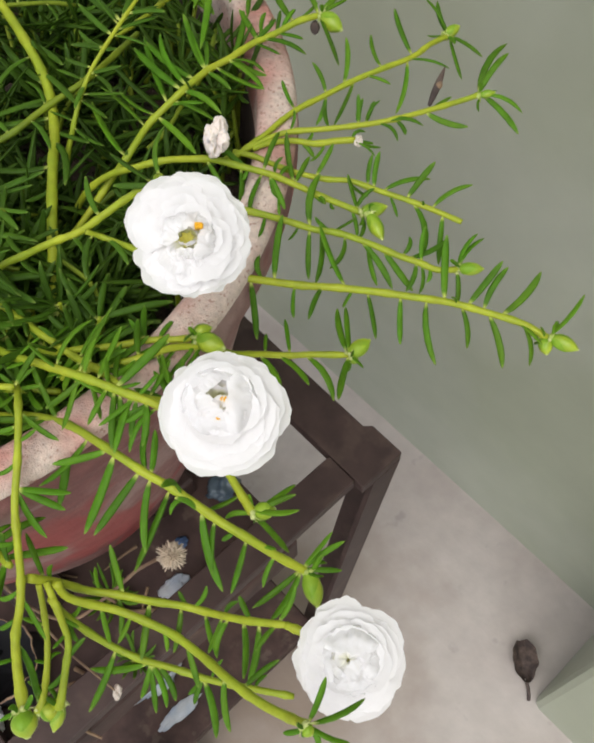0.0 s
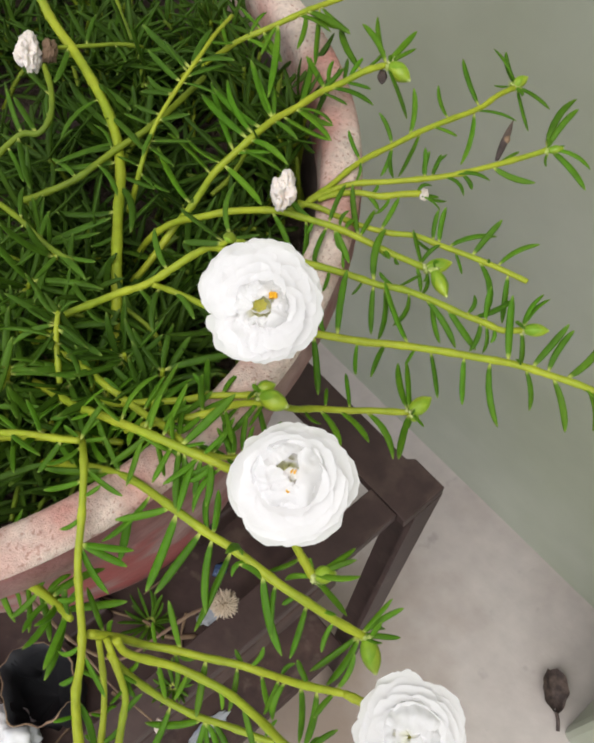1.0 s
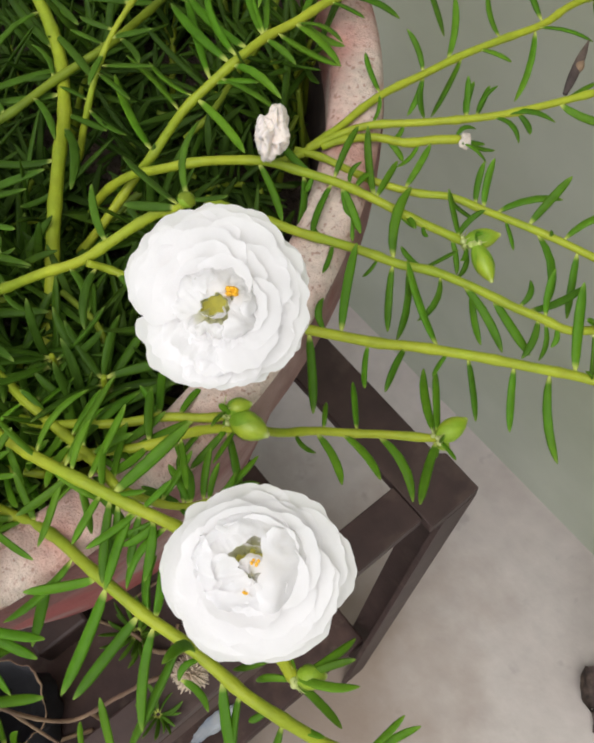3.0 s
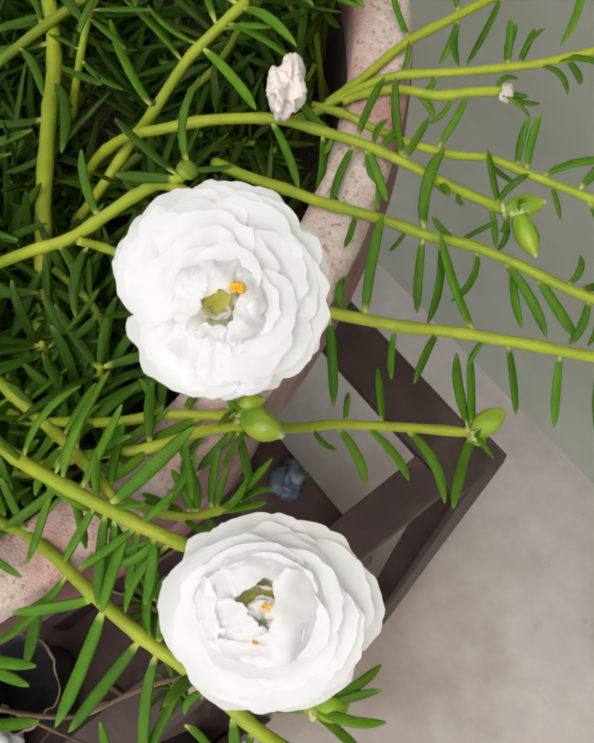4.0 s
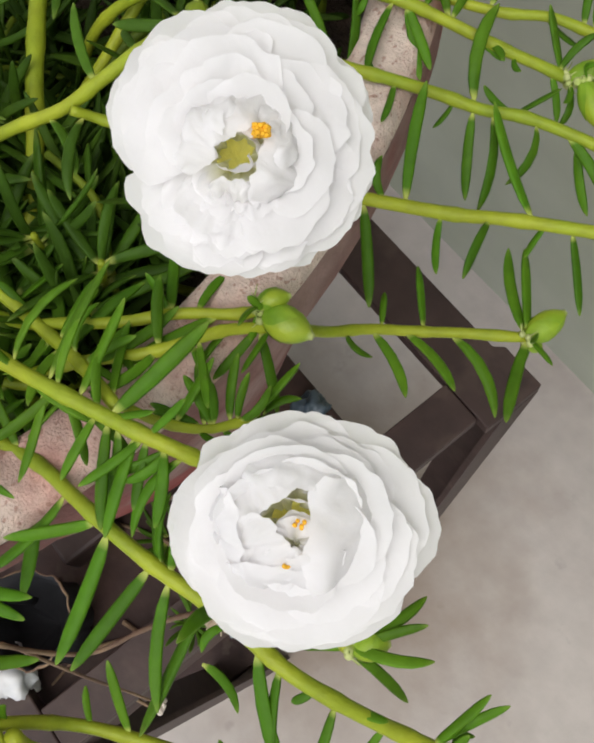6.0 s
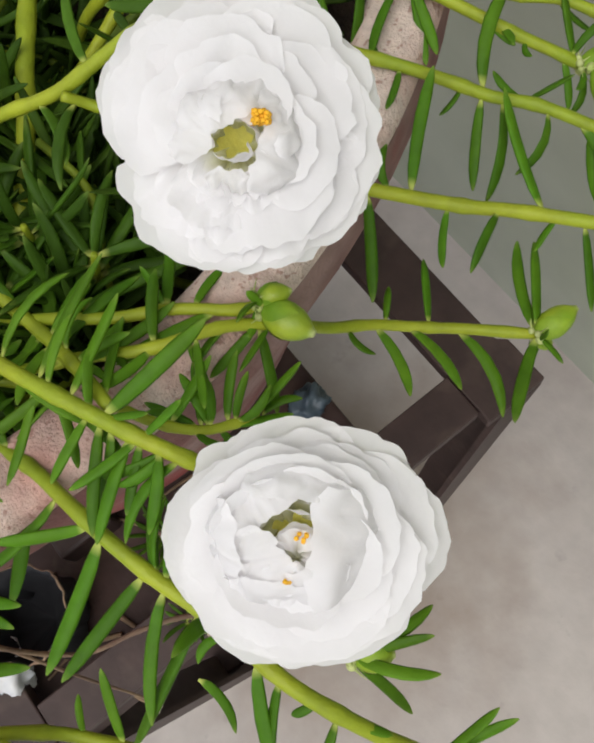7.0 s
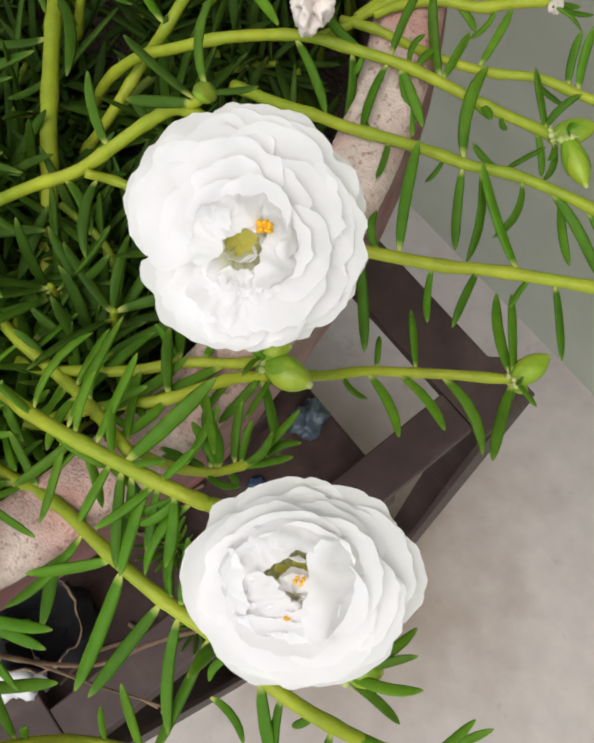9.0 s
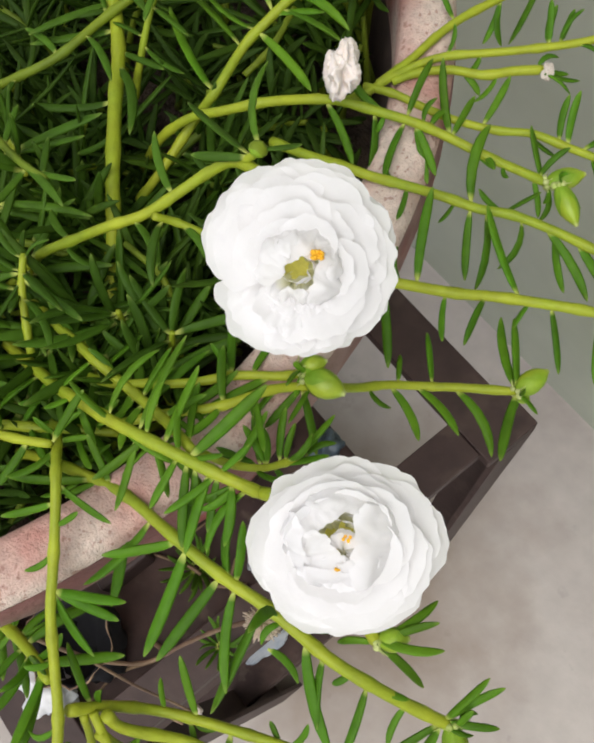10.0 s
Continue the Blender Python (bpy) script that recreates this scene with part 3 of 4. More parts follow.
def flap_shape(rnd, start, height, long, half, rise0, rise1):
    """A petal that stands up at radius start and bows over towards the flower's axis, as broad at its end as at its base."""
    bm = bmesh.new()
    nu, nv = 20, 14
    seed = Vector((rnd.uniform(0, 90), rnd.uniform(0, 90), rnd.uniform(0, 90)))
    grid = []
    r, z = start, height
    skew = rnd.uniform(-0.2, 0.2)
    for j in range(nv + 1):
        v = j / nv
        rise = rise0 + (rise1 - rise0) * v
        if j:
            r += long / nv * math.cos(rise)
            z += long / nv * math.sin(rise)
        row = []
        for i in range(nu + 1):
            u = 2 * i / nu - 1
            drop = long * v * (0.30 * abs(u + skew) ** 3.2 + 0.10 * noise.noise(seed + Vector((u * 4, 3, 1))) + 0.05 * noise.noise(seed + Vector((u * 12, 3, 1))))
            wave = noise.noise(seed + Vector((u * 1.6, v * 1.4, 0))) * 0.0011 + noise.noise(seed + Vector((u * 4, v * 3, 5))) * 0.0006
            x = r - 0.32 * half * u * u * (1 - 0.5 * v) - drop * math.cos(rise) - wave * math.sin(rise)
            row.append(bm.verts.new((x, u * half * (0.86 + 0.14 * v), z - 0.10 * half * u * u * v - drop * math.sin(rise) + wave * math.cos(rise))))
        grid.append(row)
    for a, b in zip(grid, grid[1:]):
        for i in range(nu):
            bm.faces.new((a[i], a[i + 1], b[i + 1], b[i]))
    return bm


def flower(centre, normal, size, seed, lean, drift, rings, front=(), heart=(), stamens=(), loose=1.0, flaps=()):
    """A double white flower, its face towards normal; centre lies at the base of the petals, and drift is how far its middle is pushed aside."""
    rnd = random.Random(seed)
    normal = Vector(normal).normalized()
    m = Matrix.Translation(Vector(centre) / 1000) @ normal.to_track_quat("Z", "Y").to_matrix().to_4x4() @ Matrix.Rotation(lean, 4, "Z")
    push = Vector((*drift, 0)) / 1000
    base = lathe([(0.0003, -0.005), (0.0016, -0.004), (0.003, -0.001), (0.0036, 0.0012), (0.0024, 0.0020), (0.0012, 0.0016), (0.0, 0.0014)], (push.x * 0.6, push.y * 0.6, 0), 20)
    body = part("flower", base, PISTIL, owner_plant, "double white rose-like flower with ruffled petals")
    body.matrix_basis = m
    f = size / 17.2 / 1000
    for n, (long, e0, e1, spread, start, height, ruffle, ways) in enumerate((*rings, *front, *heart)):
        inner = min(1.0, max(0.0, (e0 - 10) / 60))
        for way in ways:
            bm = petal_shape(rnd, long * f * rnd.uniform(0.97, 1.03), radians(e0 + rnd.uniform(-3, 3) * loose), radians(e1 + rnd.uniform(-7, 7) * loose), radians(spread * rnd.uniform(0.92, 1.1)),
                             start * f, (height + rnd.uniform(-0.2, 0.2)) * f, radians(rnd.uniform(-16, 16)), ruffle, 2.3 if rings is ROSE and n < 3 else 3.2, rings is ROSE)
            ob = part("petal", bm, PETAL, body)
            ob.matrix_basis = Matrix.Translation(push * inner) @ Matrix.Rotation(radians(way + rnd.uniform(-7, 7) * loose), 4, "Z") @ Matrix.Rotation(radians(rnd.uniform(-6, 6) * loose), 4, "X")
    for way, start, height, long, half, e0, e1 in flaps:
        ob = part("petal", flap_shape(rnd, start * f, height * f, long * f, half * f, radians(e0), radians(e1)), PETAL, body)
        ob.matrix_basis = Matrix.Translation(push) @ Matrix.Rotation(radians(way), 4, "Z")
    for x, y, z, count, patch in stamens:
        bm = bmesh.new()
        for s in range(count):
            q = Vector((x + rnd.uniform(-1, 1) * patch, y + rnd.uniform(-1, 1) * patch * 0.7, z + rnd.uniform(-0.5, 0.5))) / 1000
            tube(bm, [q * 0.7, q], [0.0001, 0.00014], 5)
            bmesh.ops.create_icosphere(bm, subdivisions=1, radius=0.00031, matrix=Matrix.Translation(q))
        part("stamen", bm, POLLEN, body, "orange yellow stamens")
    return body


def fluffy(centre, size, seed):
    """A dried flower head: a ball of fine pale hairs over a brown cup."""
    rnd = random.Random(seed)
    bm = bmesh.new()
    for k in range(340):
        z = 1 - 1.3 * (k + 0.5) / 340
        a = k * 2.39996
        r = math.sqrt(max(0, 1 - z * z))
        way = Vector((r * math.cos(a), r * math.sin(a), z)) * size / 1000 * rnd.uniform(0.75, 1.1)
        bend = Vector((rnd.uniform(-1, 1), rnd.uniform(-1, 1), rnd.uniform(-1, 1))) * 0.0006
        tube(bm, [way * 0.1, way * 0.6 + bend, way + bend * 2], [0.00038, 0.00036, 0.00018], 4)
    ob = part("dry_flower", bm, FLUFF, owner_plant, "pale fluffy dried flower head")
    ob.location = Vector(centre) / 1000
    part("calyx", lathe([(0.0006, -0.004), (0.0016, -0.003), (0.002, -0.0006), (0.0014, 0.0006), (0.0, 0.001)], (0, 0, 0), 14), DRY, ob, "brown dried cup")
    return ob


def withered(centre, size, seed, mat, name="withered_flower", label="crumpled withered pinkish white flower"):
    """A closed, wilted flower: thin petals crushed into an upright, creased lump."""
    size = size / 1000
    off = Vector((seed * 3.7, seed * 1.3, 0))
    bm = bmesh.new()
    bmesh.ops.create_icosphere(bm, subdivisions=5, radius=1)
    for v in bm.verts:
        u = v.co.copy()
        crease = 1 - abs(noise.noise(u * 1.9 + off)) * 2
        fold = 1 - abs(noise.noise(u * 4.3 + off)) * 2
        d = 0.62 + 0.34 * noise.noise(u * 1.2 + off) + 0.26 * crease + 0.12 * fold + 0.04 * noise.noise(u * 14 + off)
        v.co = Vector((u.x * 0.50, u.y * 0.78, u.z * 0.62)) * d * size
    ob = part(name, bm, mat, owner_plant, label)
    ob.matrix_basis = Matrix.Translation(Vector(centre) / 1000) @ Matrix.Rotation(0.75, 4, "Z") @ Matrix.Rotation(0.5, 4, "X")
    return ob


# ---- stems with their leaves: points and leaf tips in millimetres ----
owner_plant = tagged(new("moss_rose_plant"), "moss rose with long yellow green stems hanging over a clay pot", "plant", "moss roses in the pot")
shoot = stem(((-192, 85, 668), (-191, 95, 675), (-192, 109, 683), (-190, 116, 690), (-194, 129, 693), (-194, 138, 696), (-194, 150, 699), (-195, 160, 699), (-194, 170, 699), (-194, 181, 699), (-192, 191, 699), (-190, 201, 700), (-187, 209, 700)), 1.5, 1.5, leaves=(
    (25, -32, 8, -1), (37, 23, -1, -1), (42, -34, 16, 1), (45, 18, 5, -1), (47, 19, 2, 1), (52, -27, -1, 1), (57, -26, 12, 2), (58, 12, 1, -1), (65, 17, 3, 3), (67, 14, 4, -2), (75, -1, 12, 3), (77, -20, 8, -2), (78, 18, 5, 1), (83, 10, 4, 1), (90, -27, 14, -3), (100, -20, 6, 3), (100, -7, 23, -2), (100, 27, -16, 3),))
sprout(shoot, (
    (33, -27, 0, 1), (38, -17, -3, 2), (42, 9, 9, 1), (47, -28, 0, 2), (50, -28, 10, 1), (57, -29, 13, 1), (58, -16, 11, 1), (60, 23, 4, 2), (65, 22, -2, 2), (68, -19, 22, -3), (75, 12, 2, 1), (78, -7, 8, 3), (83, -9, 10, -1), (85, -3, 10, 2), (90, -5, 17, -3), (100, -19, 13, 3), (100, 2, 13, 1),))
stem(((-163, 148, 690), (-163, 159, 690), (-164, 168, 690), (-164, 177, 690), (-162, 189, 690), (-160, 202, 690), (-157, 214, 690), (-154, 228, 689), (-154, 238, 689), (-153, 248, 688)), 1.3, 1.25, leaves=(
    (31, -10.5, 3.5, 5), (44, -11.5, 4, 5), (44, 4, -9, -6), (44, 7, -5.5, -7), (51, -11.5, 12.5, 7.5), (53, 0, -0.5, 0), (56, 6.5, -17, -6.5), (60, 8.5, 4.5, -1.5), (64, -0.5, 4, -1), (67, -12, 6, 4.5), (76, 9, -14.5, -11.5), (76, 14, 8, -0.5), (78, -17, 7, 8), (100, -14.5, 1, 8), (100, -11.5, 5, 6), (100, 14, -6.5, -8.5), (100, 15, 2.5, -2.5),))
stem(((-165, 138, 690), (-163, 144, 690), (-162, 153, 690), (-158, 164, 691), (-149, 176, 691), (-141, 187, 691), (-135, 197, 691), (-129, 210, 691), (-124, 222, 691), (-121, 230, 691)), 1.25, 1.2, leaves=(
    (35, -3, 5, 4.5), (41, 1, -6, -1.5), (54, -6.5, 6, 6), (54, -6, 8, 3), (57, -3.5, 8, 3), (57, -1, 8, 5), (61, 10, 0, -1.5), (63, 10.5, 10, -1.5), (67, 6.5, -1.5, -1.5), (76, 15, 7, -1.5), (78, 1.5, 9, 1), (98, -5.5, 20.5, 7.5), (98, -1.5, 16.5, 8), (100, 2, 6, -1), (100, 15, 5.5, -2.5), (100, 17.5, 2.5, -9),))
stem(((-161, 151, 690), (-159, 157, 690), (-154, 164, 690), (-147, 169, 690), (-143, 175, 690), (-138, 181, 690)), 1.2, 1.5, leaves=(
    (47, 6, 0.5, -3.5), (71, 1, -8.5, -2), (94, 1.5, 6, 0.5), (94, 5, 6.5, -2.5), (94, 8, 7.5, -3), (94, 9.5, 3, -3),))
stem(((-165, 145, 690), (-158, 149, 690), (-151, 152, 689), (-143, 155, 689), (-134, 161, 688), (-127, 167, 688), (-119, 171, 687), (-107, 176, 687), (-98, 180, 686), (-88, 183, 686)), 1.2, 1.2, leaves=(
    (41, -4.5, 13, 3.5), (46, 2.5, 2, 0.5), (54, 7.5, 3, -4.5), (64, -5.5, 7.5, 6), (67, -6.5, 9, 6.5), (69, 9.5, 14, 3), (72, 6.5, -2.5, -4), (77, -0.5, 14, 7.5), (79, 15, -10.5, -7), (85, -1, 0, 1.5), (87, 5.5, 14, 5.5), (92, 9.5, -11, -9),))
stem(((-204, 93, 662), (-198, 98, 676), (-193, 103, 684), (-188, 108, 689), (-181, 112, 694), (-173, 120, 698), (-168, 129, 696), (-163, 135, 695), (-157, 140, 693), (-147, 146, 692), (-140, 150, 690), (-128, 155, 688), (-121, 159, 686), (-116, 162, 684)), 1.5, 1.35, leaves=(
    (51, 16, -5, -5), (63, 9, -9.5, -6), (64, -15, -0.5, 5), (64, 1, -3.5, -2.5), (68, -6, 13.5, 5), (68, 8, -13.5, -2), (69, 11.5, -6, -6.5), (69, 11.5, -3.5, -5.5), (71, -1.5, 5.5, 3.5), (73, -1, 7, -1), (78, -15, 10.5, 6.5), (78, -4, 11, 2), (81, 6.5, 1, -1.5), (83, 4.5, -1.5, 1), (86, 3.5, -1.5, 0), (95, 7, -4, -5), (97, 1, 8, 5.5), (98, -9.5, 4, 8),))
shoot = stem(((-171, 119, 685), (-160, 122, 688), (-150, 126, 690), (-143, 129, 690.5), (-136, 133.5, 690), (-128, 140, 687), (-121, 144, 686), (-114, 149, 686), (-104, 154, 685), (-94, 158, 684), (-87, 161, 684), (-81, 164, 683), (-76, 171, 682)), 1.5, 1.3, leaves=(
    (32, -5.5, 1, -0.5), (34, 4.5, -7, -1), (44, 0.5, -5.5, -2.5), (48, -11, 15.5, 6), (48, 11, -11, -7.5), (52, 12, -14, -5), (56, -8, 0, 0.5), (56, 2, 9.5, 1), (60, 5, -12, -2.5), (64, 18.5, -3, -6.5), (66, 10.5, -5.5, -8.5), (70, 15.5, -0.5, -8), (76, -3, 6.5, 2), (78, 4.5, 15, 1.5), (82, 4.5, -9.5, -2.5), (84, -6, 7.5, 7.5), (84, 5, -5.5, -6.5), (88, 2.5, -4, -1.5), (98, -3, 12.5, 5), (98, -1, 14, 3),))
sprout(shoot, (
    (98, 7.5, -7.5, -5),))
shoot = stem(((-129, 110, 684), (-110, 125, 683), (-102, 133, 682), (-91, 142, 682), (-80, 151, 681), (-70, 159, 680), (-60, 165, 679), (-49, 171, 678), (-40, 174, 676)), 1.6, 1.4, leaves=(
    (4, 15.5, -11.5, -7), (6, -6, 4.5, 3.5), (8, -14, 17, 8), (12, 8, -8, -2), (22, 5.5, -11.5, -1), (30, -20, 7, 9.5), (32, 1.5, -6, -2.5), (36, 12, -7.5, -7.5), (46, 10.5, -10.5, -6.5), (54, 16.5, -12, -8.5), (60, -14, 15, 9), (64, -1.5, -1, 3), (66, 9.5, -6, -9), (68, -1, 17, 8), (74, -3.5, 15, 6.5), (76, 14.5, -7.5, -9), (80, -0.5, 19.5, 5.5), (82, 8, 5, -1.5), (86, 10, 0, -1.5), (88, 10, -7, -6),))
sprout(shoot, (
    (100, -0.5, 17, 7),))
stem(((-259, 160, 676), (-249, 170, 686), (-239, 177, 697), (-234, 187, 700), (-230, 200, 702), (-229, 206, 702), (-225, 222, 702)), 1.3, 1.4, leaves=(
    (27, -16, 9, -1), (32, -6, -9, 2), (38, 15, 3, -2), (40, -4, 12, 2), (50, -18, 3, -1), (50, 20, -7, 2), (58, 8, -15, -1), (58, 29, -29, 1), (67, 15, 4, -1), (70, 15, 9, -3), (80, 12, -15, -2), (80, 22, 3, 1), (88, 19, -2, 1), (88, 22, -22, -2),))
bud((-186, 210, 700), (11, 1, -2), 7.6)
bud((-154, 247, 688), (1, 8, 1), 5.2)
bud((-121, 229, 691), (4, 5, 1), 3.4)
bud((-116, 162, 684), (5, 9, 1), 6.2)
bud((-113, 163, 685), (11, -4, -2), 5.6)
bud((-77, 170, 682), (7, 6, 1), 5.2)
bud((-39, 175, 676), (10, 3, 0), 6.0)
bud((-41, 174, 675), (5, -4, -2), 5.6)
bud((-130, 211, 692), (-9, 19, 2), 3.2, DRY_DARK, 'dry_leaf', 'shrivelled dark brown leaf')
bud((-133, 218, 693), (-1, 4, 1), 3.0, DRY, 'dry_leaf', 'small brown husk')
bud((-188, 208, 697), (4, -4, -2), 4.5, DRY_DARK, 'dry_leaf', 'black shrivelled bloom remnant')
withered((-137, 181, 690), 3.2, 31, PETAL_OLD, 'seed_husk', 'whitish open seed husk')
withered((-163, 137, 704), 9.4, 7, PETAL_FADED)
owner_plant = tagged(new("moss_rose_plant"), "moss rose with three double white flowers over a clay rim", "plant", "moss roses in the pot")
stem(((-132, 45, 690), (-126, 55, 692), (-119, 65, 693.5), (-116, 73, 693), (-114, 79, 691), (-110, 87, 686), (-108, 94, 676), (-105, 102, 670), (-99, 110, 667), (-93, 116, 668), (-84, 125, 668)), 1.3, 1.35, leaves=(
    (13, 6.5, 2, 0.5), (18, -4, -4.5, -1.5), (22, -10, 8, 2), (27, 10, -4, -5.5), (38, 1, -8, -3), (44, 1, -11.5, -3.5), (44, 12.5, -6.5, -6), (22, 1, -11, 3), (30, 12, -6, 3), (33, -7, -15, 1), (47, 4, -9, 2), (63, 7, 1, -1), (70, 15, -4, 1), (72, -5, 5, 1), (77, 16, -1, 2), (80, -11, 8, 1), (87, 18, -4, -3), (100, -17, 11, -2), (100, -14, 12, 1), (100, 7, -1, 2), (100, 10, -15, 2),))
stem(((-155, 44, 680), (-143, 49, 687), (-135, 56, 691), (-128, 64, 692), (-123, 73, 691), (-116, 81, 691), (-114, 86, 690)), 1.3, 1.3, leaves=(
    (55, 3, -8, 3), (63, -12, 9, -3), (65, -8, 1, 2), (73, -4, 9, -3), (77, -3, -19, 1),))
shoot = stem(((-180, 33, 672), (-165, 36, 680), (-150, 39, 687), (-140, 42, 693), (-130, 45, 698), (-119, 49.5, 700.5), (-109, 54, 700.5), (-101, 58, 700), (-96, 61, 697)), 1.7, 1.55, leaves=(
    (19, -1, -13, -3), (26, -2.5, -9, 1), (33, -1.5, -6, 1), (35, 8.5, -3, -6), (49, -4, 17.5, 3), (51, -12, -2, 3.5), (53, 14, 5, -2.5), (58, -9, 20.5, 4.5), (58, 8.5, -13, -4.5), (60, -6.5, 10, 2.5), (60, -1, -13.5, -2.5), (63, 0, -9, -3.5), (63, 9, -4.5, -6), (65, -8, 16, 3), (65, 10, 1.5, -5.5), (70, -7.5, 5.5, 1), (70, 4, -11, -3), (72, 0, 21.5, 6), (72, 4.5, 6, 2), (72, 12.5, -11.5, -4),))
sprout(shoot, (
    (74, 8.5, -11.5, -7.5), (79, 9, -14, -4), (81, -1, -13, -1.5), (81, 0.5, 8, 4), (81, 7, -8.5, -3), (86, 8.5, -9, -3.5), (88, -5.5, -11.5, -3), (88, -1, -9, -1.5), (93, 4, -14.5, -3.5),))
stem(((-172, 46, 688), (-154, 49, 690), (-146, 50.2, 691), (-136, 52.2, 690.5), (-129, 53.4, 692.5), (-122, 54.3, 696), (-112, 55, 699)), 1.5, 1.4, leaves=(
    (27, 0, -10, -2), (37, -2, 11, -2), (42, -9, -1, 3), (50, 4, -8, 1), (55, 1, -10, 2), (57, -4, 12, 3), (58, -3, 11, 1), (62, 6, -10, 2), (65, -2, 18, -1), (70, -5, 9, 1), (78, 1, 19, -2), (78, 3, 10, 3), (78, 7, 3, 1), (95, -11, 10, -3),))
shoot = stem(((-152, 20, 668), (-143, 25.5, 674), (-128.5, 32.5, 685), (-117.6, 37.4, 688.5), (-107, 39.8, 691), (-97, 42, 692), (-88, 44.3, 691), (-80, 47, 690), (-71, 49.2, 689), (-63, 51, 688), (-55, 54, 684.8), (-47, 57.5, 679), (-38, 62, 673)), 1.5, 1.6, leaves=(
    (15, -1, 9, -1), (17, -4, -11, -2.5), (18, -12, -14.5, 3.5), (20, -2.5, -8, 0.5), (22, -10.5, 3, 6), (25, 14.5, -17.5, -10), (32, 1.5, -19.5, -2), (38, -8.5, -14.5, -1.5), (40, 10.5, -20.5, -7), (48, 4, -21, -5.5), (50, -8.5, 8.5, 2), (50, -8, 6, 2.5), (52, -8, 9, 5), (52, 14.5, -14.5, -6), (58, 9, -22, -9), (63, 0.5, -6, -0.5), (68, 19.5, -10, -9), (73, 9.5, -10, -6.5), (80, -1, -4, -1.5), (83, 7.5, -13, -5),))
sprout(shoot, (
    (85, 5.5, 3.5, -2), (92, 3.5, -8, -3.5), (98, -2.5, -17, -5), (98, -0.5, 12.5, 6), (98, 3, -15.5, -8), (98, 3, 14, 2), (98, 5.5, 3, 0), (98, 8, 8, -0.5),))
sprout(shoot, ((62, 1.5, -5, 17),))
put_leaf(Vector((-0.0704, 0.0438, 0.7060)), Vector((0.0085, 0.0012, 0.0060)), shoot)
stem(((-146, 33, 682), (-138, 33, 691), (-129, 30, 698), (-122, 25, 697), (-114, 18, 694), (-107, 11, 690), (-99, 5, 686), (-91, 0, 684), (-85, -5, 682), (-79, -11, 681), (-71, -16, 680), (-63, -20, 679), (-61, -21, 678)), 1.35, 2.3, leaves=(
    (8, -5.5, -1.5, 2.5), (8, 0, 7, 2), (10, -1.5, -5.5, 2.5), (10, 3, 5.5, -1), (12, -1.5, -11.5, 1), (20, 12.5, 3.5, -5), (25, -4.5, -10, 1), (28, 1.5, 5.5, 2.5), (32, -1, -6.5, -0.5), (38, 11.5, 10.5, -1), (38, 12.5, 6.5, -5), (38, 14.5, -2, -7.5), (50, -2.5, -4.5, 2), (62, -4, -6, -3), (65, 13, -2, -3.5), (70, -2, -5.5, -2.5), (75, 13, -5.5, -9.5), (80, -2, -5, 2), (95, -3.5, -6.5, -2.5),))
stem(((-90, 1, 682), (-87, 6, 673), (-82, 11, 664), (-75, 17, 663), (-67, 23, 662), (-59, 29, 663), (-51, 34, 664), (-41, 39, 672), (-30, 46, 680)), 1.5, 1.35, leaves=(
    (8, -13, 4, 4.5), (10, -1.5, 3, 4.5), (30, -6, 3.5, 2), (38, 8.5, -6.5, -3), (40, -12, 6, 8), (48, -4, -4.5, -0.5), (50, 10, -12.5, -6), (62, 7.5, -10, -5), (65, -5, 1, 0), (68, -1, 6.5, 4.5), (72, 9, -4.5, -8), (80, 0, 5.5, 0.5), (80, 4, -9.5, -4), (82, 5, -9.5, -4.5), (88, 10.5, -10, -8), (90, -7, 2, 1), (92, 8, -12, -9.5), (98, -3.5, 10, 3.5), (98, 1, -8.5, -1),))
stem(((-85, 6, 678), (-81, 6, 671), (-71, 14, 664), (-61, 19, 663), (-53, 22, 664), (-42, 24, 668), (-31, 25, 676), (-19, 27, 684), (-9, 30, 694), (-5, 31, 704)), 1.5, 1.5, leaves=(
    (14, -0.5, -5.5, -3.5), (18, 8, -4.5, -7), (27, 3, -7.5, -1.5), (39, 4, -3, -5), (49, 10.5, -5, -4), (59, 4.5, -1, -1.5), (65, 10.5, -8, -7.5), (71, 1.5, 12, 1.5), (98, 1.5, -2, 0), (100, -4, 9.5, 6), (100, 5, -1.5, -1.5), (100, 5, 13.5, 0.5), (100, 9, 4.5, -2.5),))
stem(((-83, 2, 676), (-79, 2, 667), (-69, 5, 658), (-58, 10, 654), (-49, 16, 651), (-39, 22, 650), (-29, 29, 651), (-18, 37, 652)), 1.35, 1.2, leaves=(
    (16, 6.5, -2, -1.5), (34, 7, -17, -6.5), (47, -10.5, -14, 1), (47, 4.5, -8.5, -6), (47, 10, -8, -10), (47, 12, -4.5, -4.5), (50, 11, -2.5, -3), (68, -0.5, -6, -5), (68, 3, -6.5, -3.5), (68, 14, -8, -8), (71, -1, 6, 4), (87, 0, 5, 1),))
